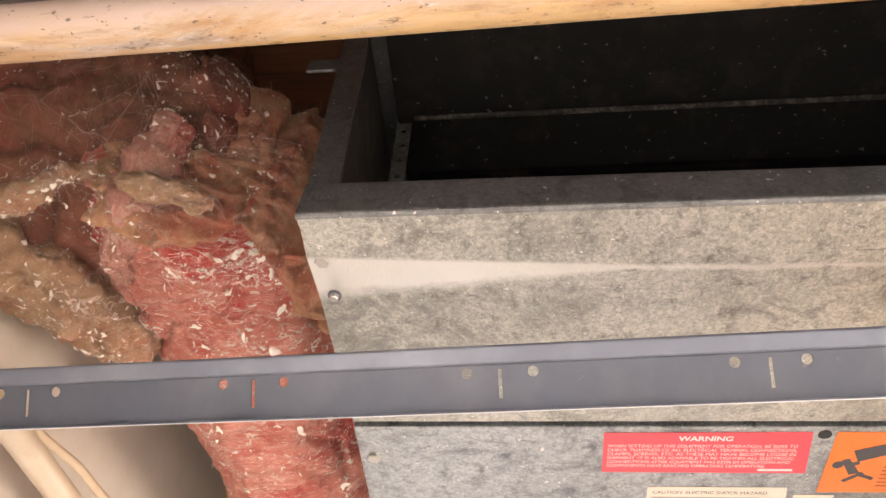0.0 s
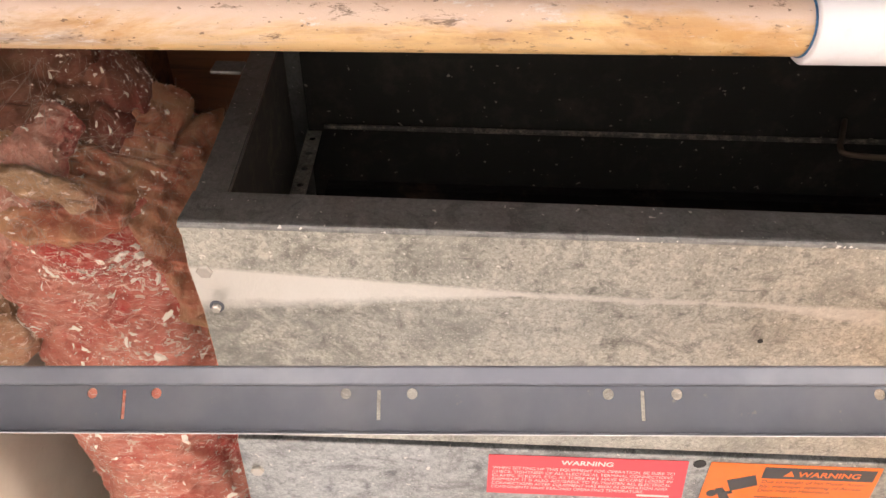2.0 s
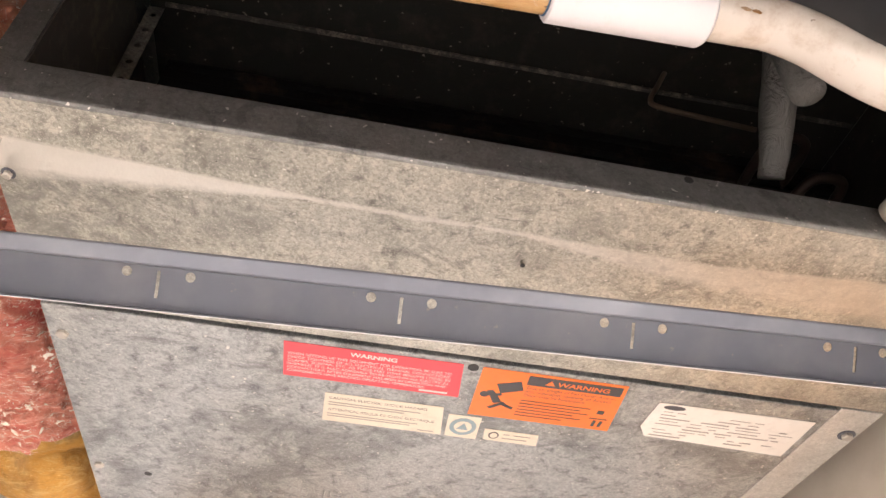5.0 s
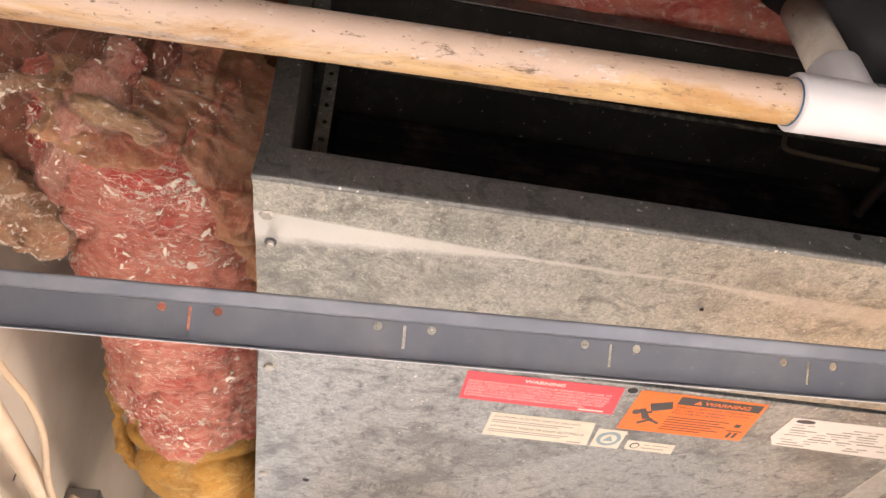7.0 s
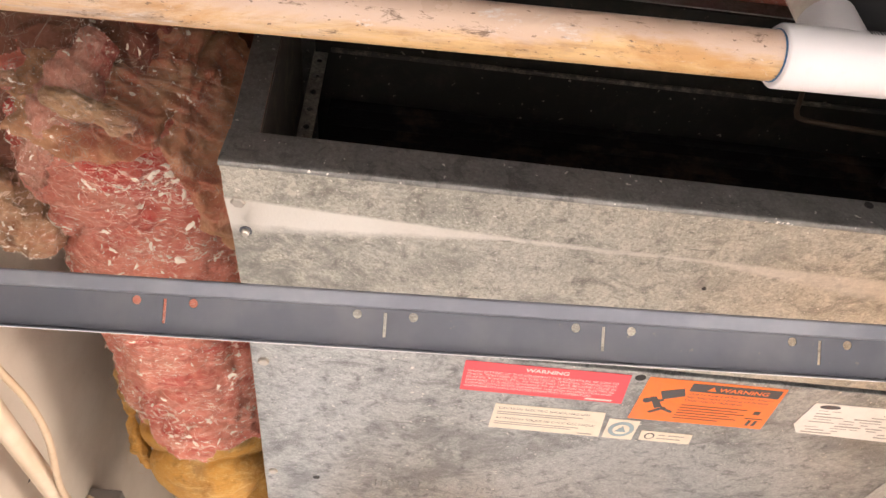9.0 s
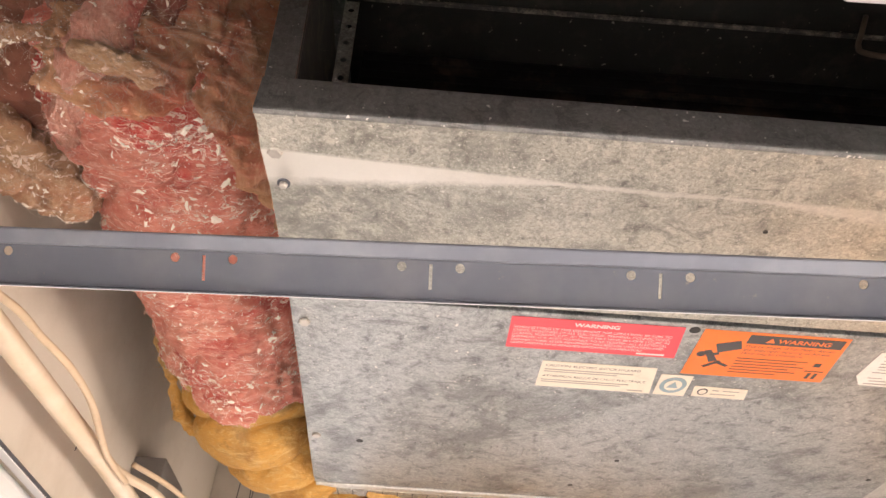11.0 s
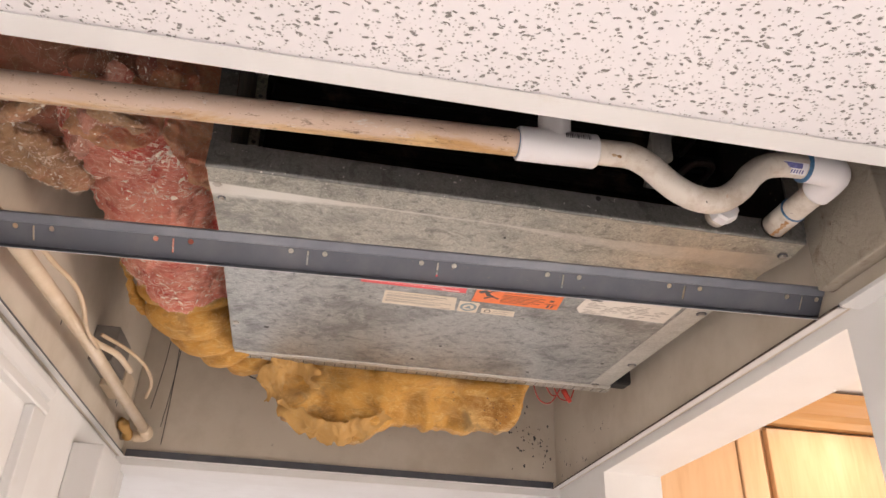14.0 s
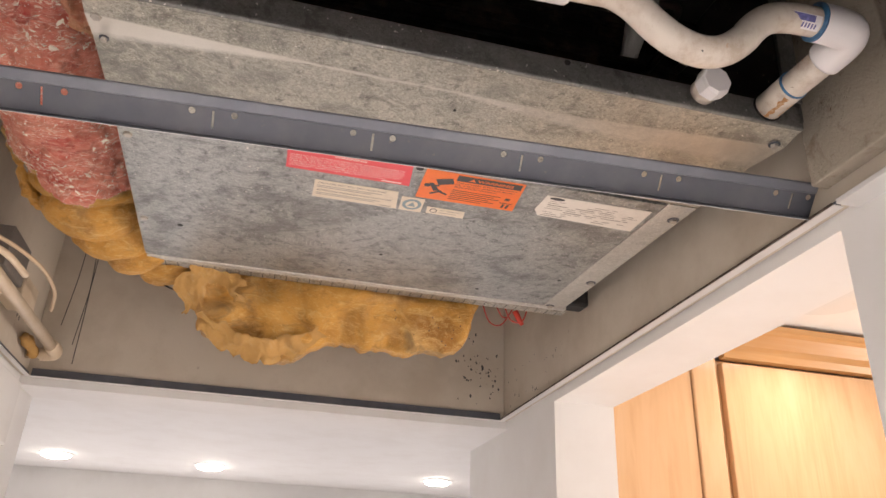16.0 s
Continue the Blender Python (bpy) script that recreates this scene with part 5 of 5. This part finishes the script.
def hanging_batt():
    """A batt that hangs behind the unit's far edge, ragged below."""
    t = thing("insulation_batt", (0.30, 0.68, 2.50), "yellow glass wool batt with torn facing hanging down", "insulation", "loose insulation", at=TIP)
    bm = bmesh.new()
    nu, nv = 110, 46
    rows = []
    for side in (0, 1):
        grid = []
        for i in range(nu + 1):
            s = i / nu
            x = 0.046 + 0.505 * s
            low = 2.535 - 0.050 * math.exp(-((s - 0.33) / 0.13) ** 2) - 0.008 * math.sin(11 * s) + 0.012 * rough_noise(Vector((x * 3, 1, 2)), 9, 4) + 0.05 * max(0, 0.06 - s) / 0.06 + 0.07 * max(0, s - 0.95) / 0.05
            col = []
            for j in range(nv + 1):
                v = j / nv
                z = 2.66 + (low - 2.66) * v
                puff = 0.03 * max(0.0, math.sin(3.1416 * v)) ** 0.6
                y = 0.662 + 0.028 * v + (-puff if side == 0 else 0.03)
                q = Vector((x, y, z))
                if side == 0:
                    y -= 0.024 * rough_noise(q, 10, 2) + 0.003 * rough_noise(q, 45, 4) - 0.006 * math.sin(60 * z + 14 * x + 5 * rough_noise(q, 9, 2))
                col.append(bm.verts.new((x + 0.006 * rough_noise(q + Vector((5, 5, 5)), 20, 3), y, z)))
            grid.append(col)
        rows.append(grid)
    for g_ in rows:
        for i in range(nu):
            for j in range(nv):
                bm.faces.new((g_[i][j], g_[i + 1][j], g_[i + 1][j + 1], g_[i][j + 1]))
    a, b = rows
    for i in range(nu):
        bm.faces.new((a[i][nv], a[i + 1][nv], b[i + 1][nv], b[i][nv]))
        bm.faces.new((a[i][0], a[i + 1][0], b[i + 1][0], b[i][0]))
    for j in range(nv):
        bm.faces.new((a[0][j], a[0][j + 1], b[0][j + 1], b[0][j]))
        bm.faces.new((a[nu][j], a[nu][j + 1], b[nu][j + 1], b[nu][j]))
    bmesh.ops.recalc_face_normals(bm, faces=bm.faces[:])
    skin = BVHTree.FromBMesh(bm)
    part("wool", bm, M_YELLOW, t, smooth=True)
    # crumpled facing: over the torn end, and a fringe along the lowest edge
    for x0, x1, top, low, sd in ((0.040, 0.135, lambda s: 2.638 - 0.030 * s, lambda s: 2.548 + 0.030 * s, 1.0), (0.075, 0.275, lambda s: 2.550 - 0.034 * math.sin(3.0 * s), lambda s: 2.530 - 0.052 * math.sin(3.0 * s), 4.0)):
        bm = bmesh.new()
        nu, nv = 70, 36
        rows = []
        off = Vector((sd, sd * 2, -sd))
        for i in range(nu + 1):
            s = i / nu
            col = []
            for j in range(nv + 1):
                v = j / nv
                x = x0 + (x1 - x0) * s + 0.030 * abs(2 * s - 1) * rough_noise(Vector((sd, 3, v * 0.9)), 2.5, 3)
                hi = top(s) + 0.007 * rough_noise(Vector((s * 4, sd, 1)), 2, 3)
                lo = min(low(s) + 0.014 * rough_noise(Vector((s * 4, sd, 5)), 3, 4), hi - 0.006)
                z = hi + (lo - hi) * v
                q = Vector((x, 0.0, z)) + off
                y = (0.634 if sd < 2 else 0.651) + 0.02 * v + 0.020 * rough_noise(q, 17, 2) + 0.004 * rough_noise(q, 48, 3) - 0.009 * max(0, 1 - abs(rough_noise(q + Vector((1, 4, 2)), 11, 2)) * 4)
                col.append(bm.verts.new((x + 0.005 * rough_noise(q + Vector((7, 7, 7)), 26, 3), y, z + 0.006 * rough_noise(q + Vector((2, 7, 9)), 40, 3))))
            rows.append(col)
        for i in range(nu):
            for j in range(nv):
                bm.faces.new((rows[i][j], rows[i][j + 1], rows[i + 1][j + 1], rows[i + 1][j]))
        part("torn_facing", bm, M_FACING, t, "pale crumpled torn facing", True)
    # mould specks on the wool
    rng = random.Random(41)
    for n in range(16):
        sx, sz = rng.uniform(0.38, 0.53), rng.uniform(2.545, 2.60)
        hit = skin.ray_cast(Vector((sx, 0.5, sz)), Vector((0, 1, 0)))
        if hit[0] is not None:
            part("mould_speck", disc(hit[0], hit[1], rng.uniform(0.0007, 0.0015), 0.0006, 7), M_INK, t, "black speck")
    return t


hanging_batt()

# ---- left side: pipe and cables ----
lp = thing("drain_pipe", (-0.24, 0.6, 2.57), "cream plastic pipe running along the void's wall", "pipe", "drain piping", at=TIP)
part("tube", tube([(-0.248, -0.05, 2.586), (-0.246, 0.5, 2.583), (-0.234, 1.05, 2.548)], 0.0108, 24), M_PVC_CREAM, lp, smooth=True)
part("elbow", tube(smooth_path([(-0.235, 1.02, 2.550), (-0.231, 1.045, 2.547), (-0.236, 1.062, 2.543), (-0.25, 1.066, 2.541), (-0.262, 1.066, 2.540)], 5), 0.0138, 24), M_PVC_CREAM, lp, smooth=True)
part("stub", tube([(-0.25, 1.066, 2.541), (-0.288, 1.066, 2.540)], 0.0108, 24), M_PVC_CREAM, lp, smooth=True)
cb = thing("cable", (-0.22, 0.4, 2.56), "tan flexible cable looped along the drain pipe", "cable", "cables", at=TIP)
part("sheath", tube(smooth_path([(-0.252, 0.10, 2.599), (-0.238, 0.15, 2.594), (-0.225, 0.185, 2.592), (-0.220, 0.22, 2.590), (-0.2115, 0.262, 2.588), (-0.210, 0.31, 2.586), (-0.2145, 0.355, 2.584), (-0.226, 0.42, 2.581), (-0.232, 0.47, 2.579), (-0.231, 0.53, 2.577)], 8), 0.0036, 12), M_CABLE, cb, smooth=True)
cb = thing("cable", (-0.19, 0.65, 2.56), "tan cable hanging in a loop behind the pipe", "cable", "cables", at=TIP)
part("sheath", tube(smooth_path([(-0.236, 0.55, 2.606), (-0.204, 0.61, 2.602), (-0.187, 0.69, 2.599), (-0.190, 0.79, 2.594), (-0.218, 0.90, 2.590)], 8), 0.0034, 10), M_CABLE, cb, smooth=True)
cb = thing("cable", (0.03, 0.70, 2.59), "thin black cable sagging under the yellow wool", "cable", "cables", at=TIP)
part("sheath", tube(smooth_path([(-0.02, 0.690, 2.612), (0.010, 0.700, 2.599), (0.035, 0.702, 2.596), (0.062, 0.700, 2.604)], 6), 0.0016, 8), M_BLACK, cb, smooth=True)
for x0, x1, z0, z1 in ((-0.214, -0.203, 2.90, 2.58), (-0.232, -0.243, 2.90, 2.66), (-0.205, -0.212, 2.9, 2.62)):
    w = thing("wire", ((x0 + x1) / 2, 1.085, z1), "thin dark loose wire hanging in the void", "wire", "cables")
    part("strand", tube(smooth_path([(x0, 1.088, z0), ((x0 + x1) / 2 + 0.003, 1.09, (z0 + z1) / 2), (x1, 1.085, z1)], 6), 0.0009, 6), M_INK, w)

# ---- small things in the void ----
wb = thing("junction_box", (-0.27, 0.80, 2.60), "grey switch box with a yellowed cover behind the pipe", "junction box", at=LEVEL)
part("box", box(-0.289, -0.245, 0.68, 0.79, 2.630, 2.70, 0.002), M_STUD, wb)
part("cover", box(-0.289, -0.243, 0.795, 0.885, 2.617, 2.66, 0.003), M_PVC_CREAM, wb, "yellowed plastic cover")
ck = thing("stub_tube", (-0.215, 0.75, 2.58), "pale stub of flexible conduit by the pipe", "conduit", at=TIP)
part("tube", tube(smooth_path([(-0.240, 0.50, 2.584), (-0.234, 0.535, 2.585), (-0.212, 0.587, 2.584), (-0.205, 0.668, 2.580)], 6), 0.0055, 14), M_PVC_CREAM, ck, smooth=True)
fo = thing("foam_blob", (-0.27, 1.03, 2.56), "yellow lump of hardened foam at the wall", "foam", at=LEVEL)
part("lump", blanket([(-0.282, 0.99, 2.60), (-0.275, 1.02, 2.595), (-0.272, 1.05, 2.58)], lambda s: 0.016, 0.008, 24, 20, seed=12.0), M_FACING, fo, smooth=True)
bl = thing("rubber_pad", (0.72, 0.60, 2.60), "black rubber pad wedged beside the unit", "pad", at=TIP)
part("pad", box(0.7, 0.738, 0.585, 0.625, 2.622, 2.665, 0.006), M_BLACK, bl)
M_WIRE_RED = plain("red_wire", (0.5, 0.05, 0.03), 0.4)
for n, pts in enumerate(([(0.56, 0.66, 2.63), (0.575, 0.665, 2.598), (0.60, 0.67, 2.596), (0.62, 0.66, 2.628)], [(0.60, 0.655, 2.63), (0.615, 0.66, 2.604), (0.635, 0.655, 2.602), (0.645, 0.65, 2.63)], [(0.585, 0.66, 2.63), (0.60, 0.668, 2.612), (0.61, 0.668, 2.61)])):
    w = thing("wire", (0.6, 0.66, 2.59), "thin red control wire looped behind the unit", "wire", "cables", at=TIP)
    part("strand", tube(smooth_path(pts, 6), 0.0013, 8), M_WIRE_RED, w, smooth=True)
nt = thing("wire_nut", (0.632, 0.658, 2.60), "small orange-red wire connector", "wire connector", at=TIP)
part("body", tube([(0.622, 0.658, 2.622), (0.632, 0.66, 2.606), (0.638, 0.662, 2.598)], lambda s: 0.006 - 0.002 * s, 12), M_WIRE_RED, nt, smooth=True)

# mould and dirt specks on the bare drywall
rng = random.Random(31)
bm = bmesh.new()
for n in range(60):
    sx = 0.69 + rng.gauss(0, 0.035)
    sz = 2.66 + rng.gauss(0, 0.04)
    if not (0.5 < sx < 0.75 and 2.575 < sz < 2.76):
        continue
    r = rng.uniform(0.0008, 0.0032) * (1.6 if rng.random() < 0.15 else 1)
    ring = [bm.verts.new((sx + r * rng.uniform(0.5, 1.1) * math.cos(a * 0.9), YF - 0.0125, sz + r * rng.uniform(0.6, 1.6) * math.sin(a * 0.9))) for a in range(7)]
    bm.faces.new(ring)
for n in range(26):
    sy, sz = rng.uniform(0.75, 1.08), 2.575 + abs(rng.gauss(0, 0.05))
    r = rng.uniform(0.0008, 0.003)
    ring = [bm.verts.new((XR - 0.0125, sy + r * rng.uniform(0.5, 1.1) * math.cos(a * 0.9), sz + r * rng.uniform(0.6, 1.6) * math.sin(a * 0.9))) for a in range(7)]
    bm.faces.new(ring)
for sy, sz in ((0.95, 2.631), (0.965, 2.629), (0.957, 2.70), (0.952, 2.692), (0.804, 2.697), (0.5, 2.628)):
    r = 0.0035
    ring = [bm.verts.new((XL + 0.0125, sy + r * rng.uniform(0.5, 1.1) * math.cos(a * 0.9), sz + r * 1.6 * rng.uniform(0.6, 1.4) * math.sin(a * 0.9))) for a in range(7)]
    bm.faces.new(ring)
solid("mould_specks", bm, M_INK, "black mould specks on the bare drywall", "mould", "stuff")

# cobwebs
rng = random.Random(8)
cw = thing("cobweb", (-0.1, 0.0, 2.70), "fine dusty cobweb threads over the wool", "cobweb", kind="stuff", at=TIP)
bm = bmesh.new()
for n in range(22):
    a = Vector((rng.uniform(-0.27, -0.12), -0.052, rng.uniform(2.78, 2.83)))
    b = a + Vector((rng.uniform(0.005, 0.06), rng.uniform(0.0, 0.015), -rng.uniform(0.05, 0.13)))
    m_ = (a + b) / 2 + Vector((rng.uniform(-0.006, 0.006), -0.002, rng.uniform(-0.004, 0.004)))
    tube(smooth_path([a, m_, b], 4), rng.uniform(0.00008, 0.00014), 3, bm=bm)
knot = Vector((-0.150, -0.052, 2.765))
for e in ((-0.165, -0.052, 2.812), (-0.19, -0.052, 2.80), (-0.11, -0.048, 2.69), (-0.15, -0.05, 2.70), (-0.18, -0.05, 2.72)):
    tube([knot, (knot + Vector(e)) / 2 + Vector((0.002, 0, 0)), Vector(e)], 0.00015, 3, bm=bm)
for h in (2.662, 2.670, 2.684):
    tube(smooth_path([(-0.098, -0.040, h + 0.006), (-0.06, -0.045, h + 0.008), (-0.012, -0.039, h)], 5), 0.00012, 3, bm=bm)
part("thread_layer", bm, M_WEB, cw)

# ---- fittings on the hall walls ----
ch = thing("door_chime", (-0.275, 0.86, 2.38), "white box-shaped door chime high on the hall wall", "door chime", at=LEVEL)
part("housing", box(XL, -0.245, 0.775, 0.945, 2.385, 2.50, 0.003), M_ENAMEL, ch)
for n in range(2):
    part("grille_slot", box(-0.29, -0.262, 0.79 + 0.022 * n, 0.802 + 0.022 * n, 2.3838, 2.3853), M_INK, ch, "dark grille slot")

dt = thing("trim_casing", (-0.29, 0.5, 0.0), "white moulded door casing on the hall wall", "door casing", kind="structure")
cas = [(XL, 2.487), (XL + 0.016, 2.487), (XL + 0.018, 2.490), (XL + 0.018, 2.500), (XL + 0.012, 2.503), (XL + 0.012, 2.508), (XL + 0.016, 2.511), (XL + 0.020, 2.524), (XL + 0.020, 2.534), (XL, 2.534)]
part("head_casing", prism(cas, "y", -0.45, 0.55), M_ENAMEL, dt)
part("side_casing", box(XL, XL + 0.016, 0.49, 0.55, 0.0, 2.4865, 0.002), M_ENAMEL, dt)

# rust and dirt blots on the trap
rng = random.Random(17)
for n, (bx, bz, r) in enumerate(((0.3965, 2.6075, 0.0035), (0.402, 2.6065, 0.0025), (0.447, 2.590, 0.0013), (0.489, 2.568, 0.0012))):
    ang = 0.75
    cy, cz = PY - 0.0131 * math.cos(ang), bz
    bm = bmesh.new()
    ring = [bm.verts.new((bx + r * rng.uniform(0.5, 1.2) * math.cos(a * 0.8976), cy - 0.0006, cz + r * rng.uniform(0.5, 1.2) * math.sin(a * 0.8976))) for a in range(7)]
    top = bm.verts.new((bx, cy - 0.0012, cz))
    for k_ in range(7):
        bm.faces.new((ring[k_], ring[(k_ + 1) % 7], top))
    part("rust_blot", bm, M_RUST if n < 2 else M_INK, trap, "small rusty blot")

tb = thing("hanger_tab", (-0.03, -0.028, 2.80), "small bent galvanised hanger tab beside the unit", "bracket", at=TIP)
part("tab", box(-0.040, -0.0165, -0.034, -0.031, 2.802, 2.820, 0.001), M_ZINC_SHADED, tb)
